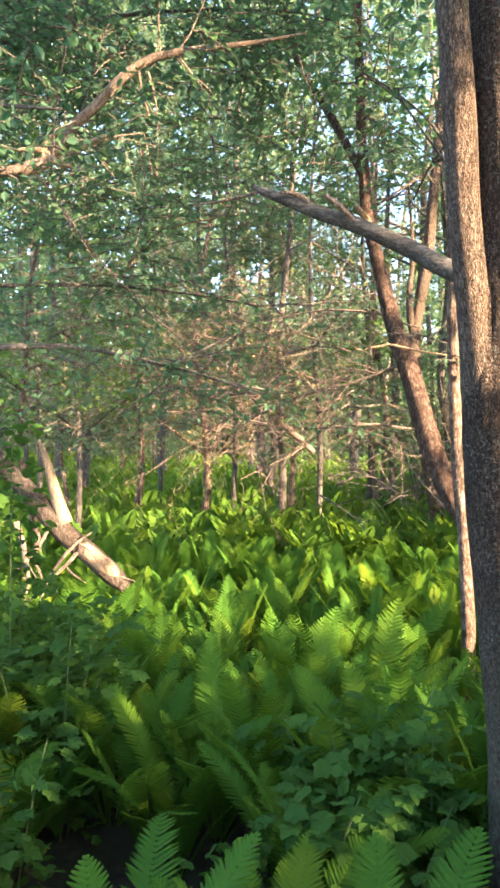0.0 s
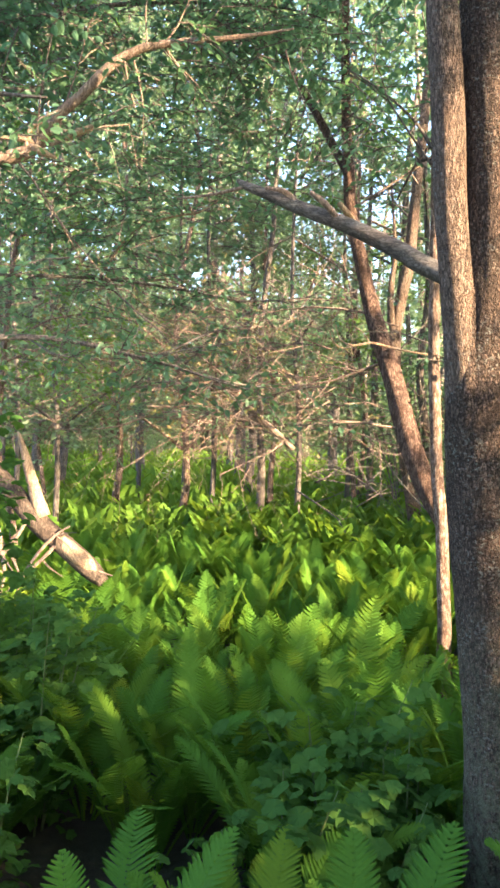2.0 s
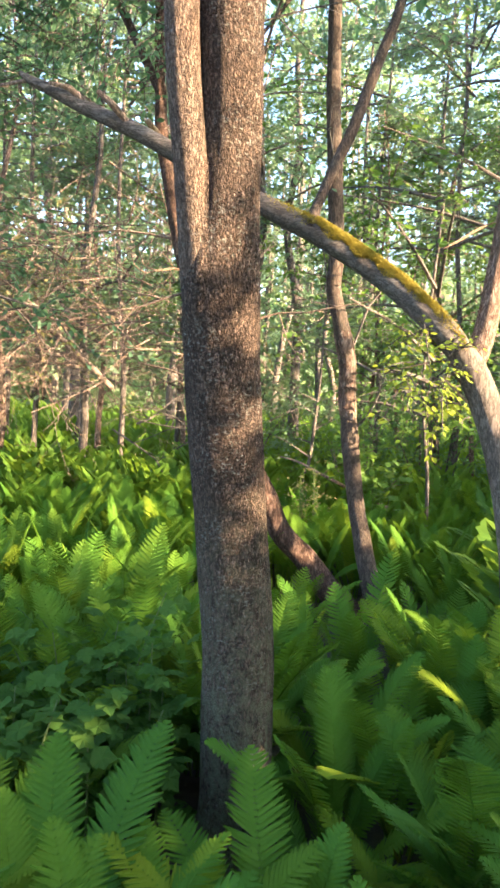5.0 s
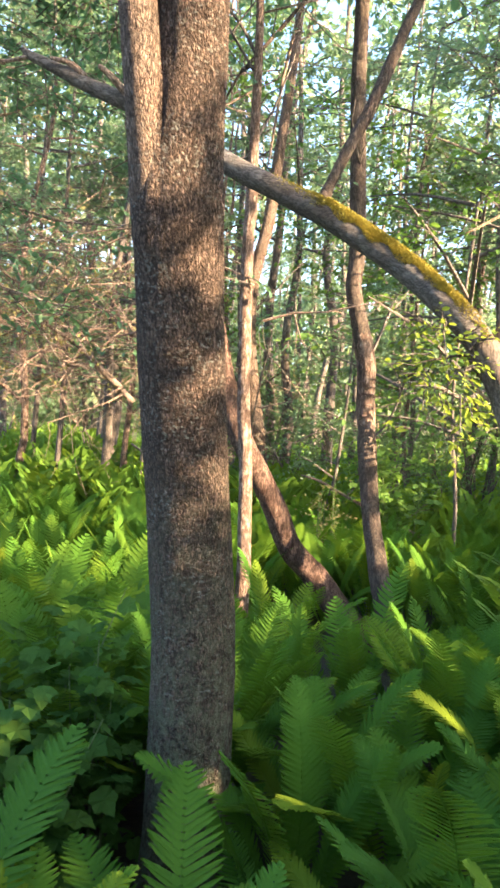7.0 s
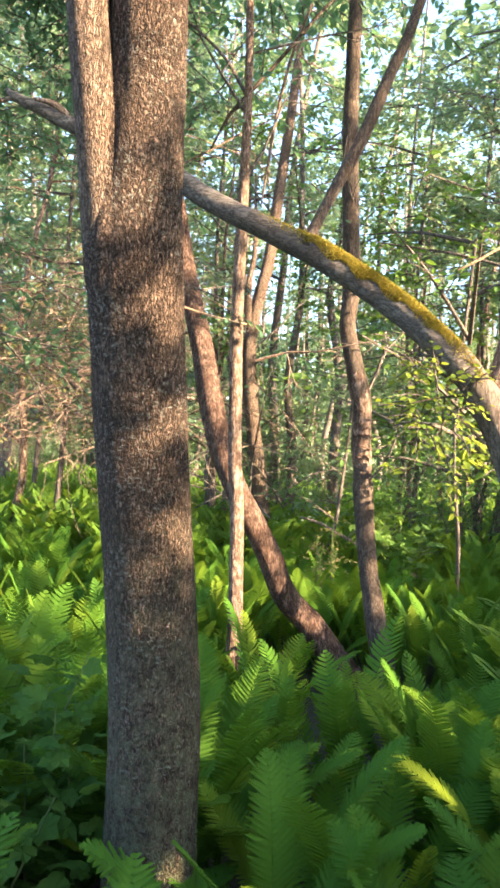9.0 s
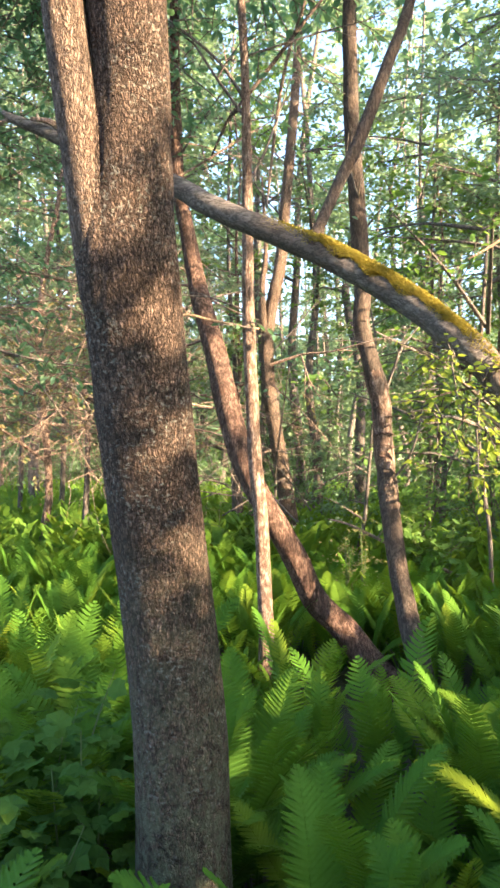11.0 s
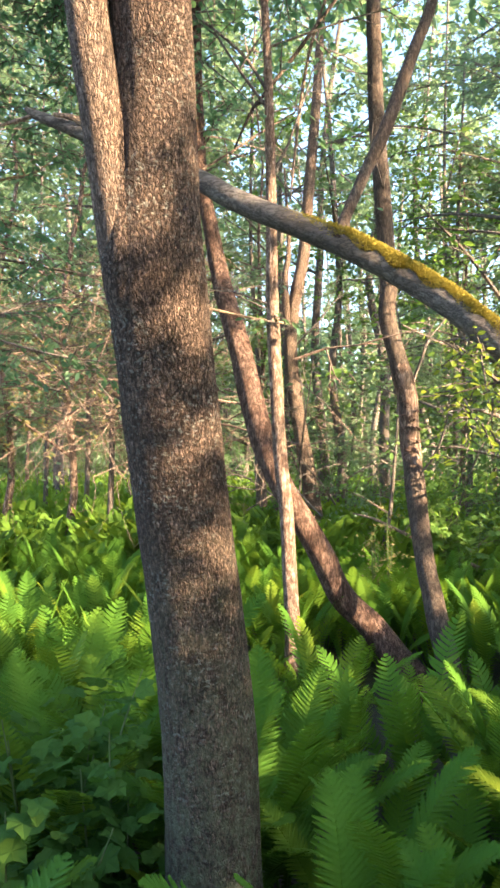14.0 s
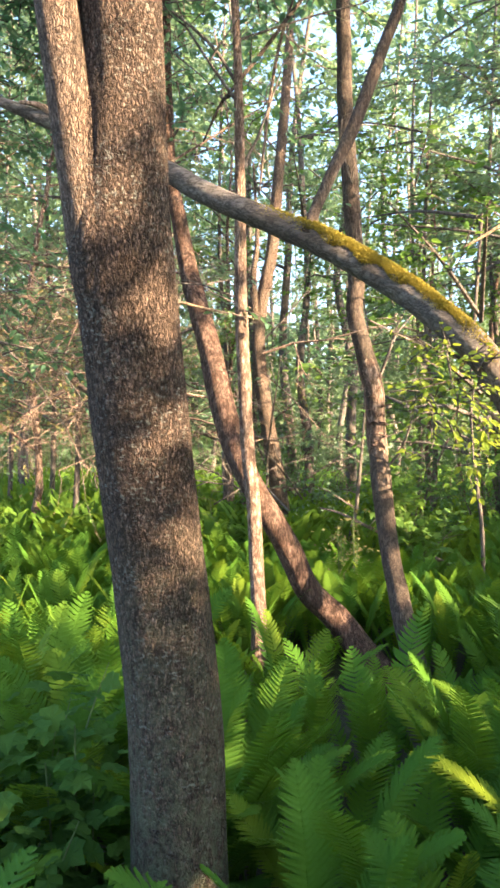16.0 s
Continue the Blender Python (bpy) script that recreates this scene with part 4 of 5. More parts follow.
leafy_screen((-1.3, 13.6, 0), "leafy tree deep among slim trunks", 89, 10, 380, 0.1, LEAF_FAR)
leafy_screen((5.1, 13.9, 0), "tall leafy tree behind the hanging branches", 91, 11.5, 440, 0.1, LEAF_FAR)
leafy_screen((-2.4, 15.4, 0), "leafy tree filling the gap between thin trunks", 92, 10, 420, 0.095, LEAF_FAR)
leafy_screen((-3.7, 11.6, 0), "leafy tree with thin branches in shade", 93, 8.5, 420, 0.085, LEAF_FAR)
leafy_screen((-0.7, 12.2, 0), "leafy tree among dead twigs", 94, 9.0, 360, 0.085, LEAF_FAR)
leafy_screen((-4.8, 14.2, 0), "leafy tree filling the gap between thin trunks", 95, 10.5, 460, 0.09, LEAF_FAR)
leafy_screen((5.3, 10.2, 0), "tall leafy tree with hanging branches", 96, 8.5, 420, 0.08, LEAF_FAR)
leafy_screen((7.2, 12.8, 0), "tall leafy tree behind the hanging branches", 97, 11.0, 460, 0.09, LEAF_FAR)


# ---- dead brush hung up between the trunks ----
def brush_pile(at, label, seed, n, reach, radius, mat, leafy=0):
    t = thing("brush", at, label, "dead branches", "dead brush")
    rng = np.random.default_rng(seed)
    for i in range(n):
        a = rng.normal(0, 1, 3) * reach
        way = rng.normal(0, 1, 3) * (1, 0.6, 0.34) + (0, 0, 0.12)
        part("dead_branch", bare_twigs(Soup(), rng, a, way, rng.uniform(0.8, 1.9), rng.uniform(0.5, 1) * radius, 2).mesh("dead_branch", mat), t)
    if leafy:
        s = Soup()
        sprays(s, rng, rng.normal(0, 1, (leafy, 3)) * np.array(reach) * 1.5 + (0, 0, 0.2), rng.normal(0, 1, (leafy, 3)) * (1, 1, 0.5), 0.35, 7, 0.06, 0.5, template=(SMALL_V, SMALL_Q))
        tagged(part("dry_leaves", s.mesh("dry_leaves", LEAF_DRY), t, "withered olive-brown leaves caught in the twigs"), kind="stuff")
    return t


def leaning_dead_limb():
    t = thing("dead_limb", (0.5, 9.4, 0.4), "long dead grey limb leaning through dead brush", "dead branches", "dead brush")
    s = Soup()
    tube(s, [(0.0, 0, 1.3, 0.035), (-0.14, 0, 1.435, 0.04), (-0.42, 0, 1.68, 0.038), (-0.7, 0.05, 1.93, 0.03), (-1.1, 0.1, 2.15, 0.014)], 12, 0.08, 0.1)
    part("stem", s.mesh("stem", DEAD, True), t)
    rng = np.random.default_rng(40)
    for k in range(5):
        part("dead_branch", bare_twigs(Soup(), rng, (-0.1 - 0.18 * k, 0, 1.4 + 0.16 * k), rng.normal(0, 1, 3) * (1, 0.5, 0.6), 1.0, 0.014, 2).mesh("dead_branch", DEAD), t)


brush_pile((0.25, 9.4, 2.15), "tangle of bare reddish dead twigs hung above ferns", 31, 21, (0.5, 0.4, 0.28), 0.016, DEAD)
brush_pile((-1.4, 9.6, 2.6), "tangle of dry twigs and brown leaves between trunks", 32, 24, (0.6, 0.4, 0.35), 0.014, DEAD, 110)
brush_pile((-2.6, 9.0, 3.0), "dry twigs hung in the branches", 33, 16, (0.7, 0.4, 0.5), 0.014, DEAD, 80)
brush_pile((0.3, 8.2, 3.4), "bare dead twigs below the leaf canopy", 34, 16, (0.6, 0.4, 0.5), 0.012, DEAD)
brush_pile((1.5, 9.4, 1.1), "fallen dead branches over ferns", 35, 8, (0.6, 0.4, 0.15), 0.016, BARK_FAR)
brush_pile((2.4, 10.2, 1.1), "fallen dead branches in low green growth", 36, 7, (0.6, 0.4, 0.12), 0.016, BARK_FAR)
brush_pile((0.5, 8.9, 2.85), "bare pale twigs tangled among the trunks", 37, 20, (0.6, 0.4, 0.45), 0.012, DEAD)
brush_pile((-0.7, 8.7, 2.9), "bare pale twigs tangled among the trunks", 38, 22, (0.6, 0.4, 0.45), 0.012, DEAD, 60)
brush_pile((-0.6, 8.8, 2.35), "thick tangle of reddish dead twigs above ferns", 39, 17, (0.7, 0.3, 0.3), 0.015, DEAD, 70)
leaning_dead_limb()


def fallen_pole():
    t = thing("fallen_branch", (2.44, 8.0, 1.02), "thin pale dead pole lying slanting in low growth", "dead branches", "dead brush")
    part("stem", tube(Soup(), [(-0.15, 0, 0.05, 0.008), (0.05, 0, 0, 0.014), (0.34, 0, -0.14, 0.017), (0.73, 0, -0.32, 0.018), (1.3, 0, -0.59, 0.019), (1.9, 0.1, -0.95, 0.02)], 9, 0.08, 0.15).mesh("stem", DEAD, True), t)
    rng = np.random.default_rng(41)
    for x, z in ((0.34, -0.14), (0.9, -0.4)):
        part("dead_branch", bare_twigs(Soup(), rng, (x, 0, z), (0.5, -0.3, 0.5), 0.45, 0.008, 1).mesh("dead_branch", DEAD), t)


fallen_pole()


# ---- ferns ----
def frond_mesh(rng, length, width, pairs, lobes, bend, thin=False):
    """An ostrich fern frond: an arching midrib with paired leaflets, longest past the middle; lobes: teeth to a leaflet's side."""
    s = Soup()
    n = 40
    a0, a1 = radians(10 + 6 * rng.random()), radians(bend)
    th = a0 + (a1 - a0) * (np.linspace(0, 1, n) ** 1.6)
    px = np.concatenate([[0], np.cumsum(np.sin(th[:-1]))]) * length / n
    pz = np.concatenate([[0], np.cumsum(np.cos(th[:-1]))]) * length / n
    sway = 0.05 * length * rng.normal() * np.linspace(0, 1, n) ** 2
    mid = np.stack([px, sway, pz], 1)
    rad = np.interp(np.linspace(0, 1, n), [0, 1], [0.006, 0.0012])
    idx = np.linspace(0, n - 1, 4 if thin else 7).astype(int)
    tube(s, np.c_[mid[idx], rad[idx]], 3 if thin else 5, length, caps=False)
    for k in range(pairs):
        f = 0.1 + 0.9 * (k + 0.5) / pairs
        i = f * (n - 1)
        p = np.array([np.interp(i, np.arange(n), mid[:, c]) for c in range(3)])
        tg = mid[min(int(i) + 1, n - 1)] - mid[int(i) - 1]
        tg /= np.linalg.norm(tg)
        nr = np.cross(tg, (0, 1, 0))
        nr = nr / np.linalg.norm(nr)
        ln = width * float(np.interp(f, [0.1, 0.3, 0.55, 0.72, 0.87, 0.95, 1.0], [0.1, 0.42, 0.88, 1.0, 0.74, 0.4, 0.05])) * rng.uniform(0.93, 1.05)
        hw = 0.9 * length / pairs * 0.5 * (0.96 if lobes else 1.05 if thin else 0.86)
        for sd in (-1, 1):
            out = np.array((0, sd, 0)) * 0.93 + tg * (0.3 + 0.34 * f) + nr * 0.1
            out = out / np.linalg.norm(out) + rng.normal(0, 0.035, 3)
            out /= np.linalg.norm(out)
            fwd = tg - out * (tg @ out)
            fwd /= np.linalg.norm(fwd)
            fall = np.array((0, 0, -0.16 * ln))
            if lobes:
                m = int(max(2, round(lobes * ln / width)))
                u = np.arange(m + 1) / m
                c = p + out * (ln * u)[:, None] + fall * (u**2)[:, None] + fwd * (0.12 * ln * u**2)[:, None]
                hwid = hw * np.interp(u, [0, 0.12, 0.65, 0.85, 1], [1.0, 0.98, 0.72, 0.44, 0.04])
                for w in (-1, 1):
                    e0 = c[:-1] + (fwd - nr * 0.22) * (w * hwid[:-1])[:, None] + out * (ln / m * 0.1) + nr * 0.0015
                    e1 = c[:-1] + (fwd - nr * 0.22) * (w * (hwid[:-1] * 0.42 + hwid[1:] * 0.54))[:, None] + out * (ln / m * 1.06)
                    v = np.stack([c[:-1], c[1:], e1, e0], 1).reshape(-1, 3)
                    q = np.arange(m * 4).reshape(-1, 4)
                    s.add(v, q if w * sd > 0 else q[:, ::-1])
            else:
                c1, c2 = p + out * ln * 0.55 + fall * 0.3, p + out * ln + fall + fwd * 0.12 * ln
                if thin:
                    s.add([p - fwd * hw, c1 - fwd * hw * 1.5, c2, c1 + fwd * hw * 1.5], [(0, 1, 2, 3)])
                else:
                    fl = fwd - nr * 0.22
                    s.add([p - fl * hw * 0.9, p + fl * hw * 0.9, c1 + fl * hw * 0.75, c1 - fl * hw * 0.75, c2], [(0, 1, 2, 3)], [(3, 2, 4)])
    return s


frng = np.random.default_rng(77)
NEAR_FRONDS = [frond_mesh(frng, l, w, 45, 4, b).mesh("frond", FERN) for l, w, b in ((0.94, 0.116, 40), (1.02, 0.126, 50), (0.88, 0.11, 30), (0.96, 0.12, 66), (0.8, 0.1, 46))]
MID_FRONDS = [frond_mesh(frng, l, w, 34, 0, b).mesh("frond", FERN) for l, w, b in ((0.94, 0.124, 30), (1.0, 0.132, 42), (0.9, 0.12, 24), (0.96, 0.124, 56))]

TRUNKS = [(0.99, 2.71, 0.3), (1.47, 5.52, 0.2), (2.2, 5.7, 0.35), (1.8, 5.75, 0.3), (2.42, 5.17, 0.25), (2.91, 4.1, 0.3)]
HOLLOWS = [(1.76, 3.35, 0.4), (-0.75, 3.0, 0.42), (-0.48, 2.72, 0.5), (-0.85, 2.25, 0.3), (0.93, 2.2, 0.36), (0.4, 2.56, 0.3), (2.2, 5.1, 0.46), (2.42, 4.9, 0.3)]
LOW = [(0.5, 2.1, 0.25), (2.15, 5.15, 0.55), (1.9, 5.35, 0.4), (1.55, 5.0, 0.4), (0.95, 2.25, 0.4), (2.75, 3.7, 0.4), (2.1, 4.55, 0.35), (2.4, 4.5, 0.35), (1.15, 1.7, 0.42), (1.5, 2.16, 0.1)]


def fern_places():
    """Jittered rows of places, closer near the way."""
    rng = np.random.default_rng(5)
    out = []
    y = 1.25
    while y < 34:
        gap = 0.37 if y < 9 else 0.36 + 0.017 * y
        x = -2.2 - 0.36 * y
        while x < 3.2 + 0.5 * y:
            px, py = x + rng.normal(0, gap * 0.27), y + rng.normal(0, gap * 0.27)
            ok = all((px - a) ** 2 + (py - b) ** 2 > r * r for a, b, r in TRUNKS + HOLLOWS)
            if ok and (py < 11 or rng.random() < 0.9):
                out.append((px, py))
            x += gap
        y += gap * 0.9
    return out


def fern_thing(rng, x, y, fronds, count, scale, label):
    t = thing("fern", (x, y, -0.02), label, "fern", "ferns on the woodland floor")
    if any((x - a) ** 2 + (y - b) ** 2 < r * r for a, b, r in LOW):
        scale *= 0.62
    lean = rng.normal(0, 6, 2)
    t.rotation_euler = (radians(lean[0]), radians(lean[1]), rng.uniform(0, 6.28))
    t.scale = (scale,) * 3
    for k in range(count):
        ob = part("frond", fronds[rng.integers(len(fronds))], t)
        ob.rotation_euler = (radians(rng.normal(0, 5)), radians(rng.normal(4, 7)), 6.283 * (k + rng.uniform(-0.3, 0.3)) / count)
        sc = rng.uniform(0.8, 1.1)
        ob.scale = (sc, sc, sc)
        ob.location = (0.03 * math.cos(ob.rotation_euler[2]), 0.03 * math.sin(ob.rotation_euler[2]), 0)


def build_ferns():
    rng = np.random.default_rng(9)
    places = fern_places()
    near = [p for p in places if p[1] < 3.75 and -1.5 < p[0] < 2.6]
    mid = [p for p in places if p not in near and p[1] < 8.6 and -0.4 * p[1] - 0.3 < p[0] < 0.58 * p[1] + 0.5]
    far = [p for p in places if p not in near and p not in mid]
    for x, y in near:
        fern_thing(rng, x, y, NEAR_FRONDS, 10, rng.uniform(0.82, 1.04), "lush green ostrich fern with arching toothed fronds")
    for x, y in mid:
        fern_thing(rng, x, y, MID_FRONDS, 8, rng.uniform(0.7, 1.0), "green ostrich fern in a dense fern carpet")
    rng = np.random.default_rng(31)
    for x, y, sc in ((0.62, 1.78, 0.82), (0.96, 1.8, 1.46), (0.7, 2.02, 0.74), (1.2, 2.06, 0.74), (0.93, 2.12, 0.7), (1.24, 2.2, 0.85)):
        fern_thing(rng, x, y, NEAR_FRONDS, 9, sc, "small green fern at the foot of a trunk")
    kinds = [frond_mesh(rng, l, w, 11, 0, b, True) for l, w, b in ((0.98, 0.17, 40), (1.02, 0.18, 54), (0.94, 0.16, 72))]
    base = []
    for k in kinds:
        q = np.concatenate(k.q) if k.q else np.zeros((0, 4), int)
        t = np.concatenate(k.t) if k.t else np.zeros((0, 3), int)
        base.append((np.concatenate(k.v), q, t))
    s = Soup()
    for x, y in far:
        sc = rng.uniform(0.75, 1.12)
        n = 7 if y < 13 else 5 if y < 22 else 4
        for j in range(n):
            v, q, t = base[rng.integers(3)]
            a, b = 6.283 * (j + rng.uniform(-0.3, 0.3)) / n, radians(rng.normal(4, 8))
            ca, sa, cb, sb = math.cos(a), math.sin(a), math.cos(b), math.sin(b)
            X, Z = v[:, 0] * cb + v[:, 2] * sb, -v[:, 0] * sb + v[:, 2] * cb
            s.add(np.stack([x + sc * (X * ca - v[:, 1] * sa), y + sc * (X * sa + v[:, 1] * ca), sc * Z - 0.02], 1), q, t)
    tagged(new("fern_carpet", s.mesh("fern_carpet", FERN_FAR)), "dense carpet of green ferns receding under the trees", "ferns", kind="stuff")


build_ferns()


# ---- broad-leaved plants among the ferns ----
def leafy_plant(at, label, seed, stems, height, spread, size, mat, group="leafy plants"):
    t = thing("leafy_plant", at, label, "plant", group)
    rng = np.random.default_rng(seed)
    for k in range(stems):
        a = rng.uniform(0, 6.28)
        h = height * rng.uniform(0.65, 1.1)
        r = spread * rng.uniform(0.2, 1)
        end = np.array((math.cos(a) * r, math.sin(a) * r, h))
        start = np.array((math.cos(a) * 0.08, math.sin(a) * 0.08, -0.02))
        mid = (start + end) / 2 + np.array((0, 0, h * 0.12))
        line = [(*start, 0.006), (*mid, 0.0045), (*end, 0.002)]
        s = Soup()
        tube(s, line, 5, 0.15, caps=False)
        st = part("stem", s.mesh("stem", STEM), t)
        path = smooth_line(line, 0.06)[2:, :3]
        n = len(path)
        ang = np.arange(n) * 2.4 + rng.uniform(0, 6)
        way = np.stack([np.cos(ang), np.sin(ang), rng.uniform(-0.1, 0.35, n)], 1)
        sl = Soup()
        sprays(sl, rng, path, way, 0.2, 5, size, 0.15, tilt=0.4, template=(LOBED_V, LOBED_Q))
        tagged(part("leaves", sl.mesh("leaves", mat), st), kind="stuff")


leafy_plant((0.42, 3.25, 0), "broad-leaved leafy sapling in shade among ferns", 51, 6, 0.95, 0.38, 0.085, LEAF_BUSH)
leafy_plant((0.68, 3.0, 0), "thin sapling with rounded green leaves", 52, 4, 0.8, 0.22, 0.07, LEAF_BUSH)
leafy_plant((-1.05, 3.6, 0), "dense leafy bush in shade beside ferns", 53, 8, 1.1, 0.5, 0.085, LEAF_BUSH)
leafy_plant((-1.35, 4.2, 0), "dense leafy bush in shade beside ferns", 54, 8, 1.2, 0.5, 0.085, LEAF_BUSH)
leafy_plant((-1.0, 2.75, 0), "leafy shoots over dark ground", 55, 5, 0.8, 0.4, 0.08, LEAF_BUSH)
leafy_plant((0.15, 2.75, 0), "broad-leaved green plants among ferns", 56, 5, 0.74, 0.35, 0.085, LEAF_BUSH)
leafy_plant((0.42, 2.64, 0), "broad-leaved leafy shoots in shade among ferns", 60, 6, 0.74, 0.3, 0.085, LEAF_BUSH)
leafy_plant((2.35, 7.0, 0), "dry brownish weed standing in ferns below the trees", 57, 12, 1.1, 0.13, 0.026, LEAF_DRY)
leafy_plant((3.3, 7.6, 0), "light green undergrowth below the trees", 58, 9, 1.4, 0.5, 0.08, LEAF_LIME)


leafy_plant((-1.3, 3.95, 0), "tall sapling with broad leaves at its tip", 59, 2, 2.05, 0.15, 0.085, LEAF_BUSH)


# ---- the wood behind ----
def wood_tree(seed, height, radius, low, leaves_n, size, lean, mat, leafmat):
    """A slim forest tree: crooked trunk, thin limbs, a ragged crown."""
    rng = np.random.default_rng(seed)
    t = thing("forest_tree", (0, 0, 0), "slim forest tree with a thin grey-brown trunk and ragged green crown", "tree", "trees of the wood behind")
    pts, x, y = [], 0.0, 0.0
    for k in range(9):
        z = height * k / 8
        pts.append((x, y, z - (0.15 if k == 0 else 0), radius * (1.25 if k == 0 else 1 - 0.85 * k / 8)))
        x += lean[0] * height / 8 + rng.normal(0, 0.012 * height)
        y += lean[1] * height / 8 + rng.normal(0, 0.012 * height)
    s = Soup()
    tube(s, pts, 9, 0.5)
    part("trunk", s.mesh("trunk", mat, True), t)
    path = smooth_line(pts, 0.2)
    s = Soup()
    ats, ways = [], []
    limbs = 14
    for k in range(limbs):
        f = rng.uniform(low, 0.98)
        p = path[int(f * (len(path) - 1))]
        a = rng.uniform(0, 6.28)
        ln = height * rng.uniform(0.1, 0.2) * (1.25 - 0.7 * f)
        d = np.array((math.cos(a), math.sin(a), rng.uniform(-0.05, 0.6)))
        e = p[:3] + d * ln
        m = (p[:3] + e) / 2 + (0, 0, 0.06 * ln)
        part("limb", tube(Soup(), [(*p[:3], p[3] * 0.4 + 0.006), (*m, p[3] * 0.25 + 0.004), (*e, 0.003)], 5, 0.5, caps=False).mesh("limb", mat), t)
        for _ in range(leaves_n // limbs // 9):
            g = rng.uniform(0.25, 1.05)
            ats.append(p[:3] + d * ln * g + rng.normal(0, 0.14 * ln, 3))
            ways.append(d * (1, 1, 0.3) + rng.normal(0, 0.7, 3) * (1, 1, 0.4))
    sprays(s, rng, np.array(ats), np.array(ways), size * 5, 9, size, 0.4, template=(SMALL_V, SMALL_Q))
    tagged(part("crown", s.mesh("crown", leafmat), t), kind="stuff")
    return t


def build_wood():
    rng = np.random.default_rng(100)
    kinds = [wood_tree(200 + i, h, r, lo, n, sz, ln, m, lf) for i, (h, r, lo, n, sz, ln, m, lf) in enumerate((
        (11, 0.075, 0.22, 4300, 0.085, (0.01, 0), BARK_FAR, LEAF_FAR),
        (13, 0.1, 0.3, 4700, 0.09, (-0.02, 0.01), BARK_GREY, LEAF_FAR),
        (9, 0.06, 0.15, 3600, 0.08, (0.03, 0), BARK_PALE, LEAF_FAR),
        (14, 0.12, 0.35, 4700, 0.095, (0.0, 0.01), BARK_FAR, LEAF_FAR),
        (7, 0.045, 0.12, 3000, 0.075, (-0.04, 0), BARK_PALE, LEAF_LIME),
        (5, 0.035, 0.1, 2300, 0.072, (0.05, 0.02), BARK_FAR, LEAF_FAR)))]
    spots = [  # place, kind, turn, scale of those told apart
        (-1.2, 10.9, 2, 10, 1.0), (-2.45, 12.3, 2, 40, 1.05), (-4.5, 17.0, 1, 80, 1.1), (-4.25, 16.4, 0, 10, 0.9), (-3.4, 12.3, 4, 120, 0.9),
        (2.2, 14.0, 0, 200, 1.0), (1.95, 14.2, 2, 90, 1.0), (0.05, 11.3, 0, 60, 0.9), (2.85, 13.5, 1, 30, 0.9), (2.7, 8.6, 5, 0, 0.8), (4.6, 11.5, 4, 75, 0.9),
        (-2.5, 8.0, 4, 160, 1.0), (4.4, 16.0, 3, 15, 1.0), (-0.3, 16.5, 1, 45, 1.0), (-3.0, 20.0, 3, 0, 1.0), (5.6, 10.1, 4, 190, 0.9)]
    used = [(x, y) for x, y, *_ in spots]
    tries = 0
    while len(spots) < 50 and tries < 5000:
        tries += 1
        y = 11.5 + 26 * rng.random() ** 1.1
        x = rng.uniform(-0.42 * y - 2, 0.62 * y + 2)
        if min((x - a) ** 2 + (y - b) ** 2 for a, b in used) > 1.1**2:
            used.append((x, y))
            spots.append((x, y, int(rng.integers(6)), rng.uniform(0, 360), rng.uniform(0.8, 1.2)))
    for i, (x, y, k, turn, sc) in enumerate(spots):
        c = copy_thing(kinds[k], pose(x, y, 0, 0, 0, turn))
        c.scale = (sc,) * 3
    for k in kinds:
        for ob in (*k.children_recursive, k):
            bpy.data.objects.remove(ob)


def undergrowth(seed, n, size, mat, label):
    t = thing("shrub", (0, 0, 0), label, "shrub", "undergrowth below the wood")
    rng = np.random.default_rng(seed)
    ats, ways = [], []
    for k in range(7):
        a = rng.uniform(0, 6.28)
        e = np.array((math.cos(a) * rng.uniform(0.3, 0.9), math.sin(a) * rng.uniform(0.3, 0.9), rng.uniform(1.0, 2.4)))
        part("stem", tube(Soup(), [(0, 0, -0.05, 0.016), (*(e * (0.4, 0.4, 0.55)), 0.011), (*e, 0.004)], 5, 0.3, caps=False).mesh("stem", BARK_FAR), t)
        for _ in range(n // 72):
            g = rng.uniform(0.3, 1.05)
            ats.append(e * (g, g, g) + rng.normal(0, 0.16, 3))
            ways.append(e * (1, 1, 0.1) + rng.normal(0, 0.6, 3) * (1, 1, 0.4))
    s = Soup()
    sprays(s, rng, np.array(ats), np.array(ways), 0.4, 9, size, 0.4, template=(SMALL_V, SMALL_Q))
    tagged(part("leaves", s.mesh("leaves", mat), t), kind="stuff")
    return t


def build_undergrowth():
    rng = np.random.default_rng(300)
    kinds = [undergrowth(400 + i, n, sz, m, lb) for i, (n, sz, m, lb) in enumerate((
        (2000, 0.06, LEAF_SHADED, "green understorey shrub with thin stems"), (2000, 0.062, LEAF_SHADED, "dense green understorey shrub with broad sprays"), (1700, 0.055, LEAF_SHADED, "open green shrub on the woodland floor")))]
    count = 0
    while count < 46:
        y = rng.uniform(8, 32)
        x = rng.uniform(-0.42 * y - 1, 0.6 * y + 1)
        if x < 0.16 * y and y < 24 or y < 10 and x < 0.33 * y:
            continue
        c = copy_thing(kinds[int(rng.integers(3))], pose(x, y, 0, 0, 0, rng.uniform(0, 360)))
        c.scale = (rng.uniform(0.7, 1.3),) * 3
        count += 1
    for k in kinds:
        for ob in (*k.children_recursive, k):
            bpy.data.objects.remove(ob)


build_wood()
build_undergrowth()


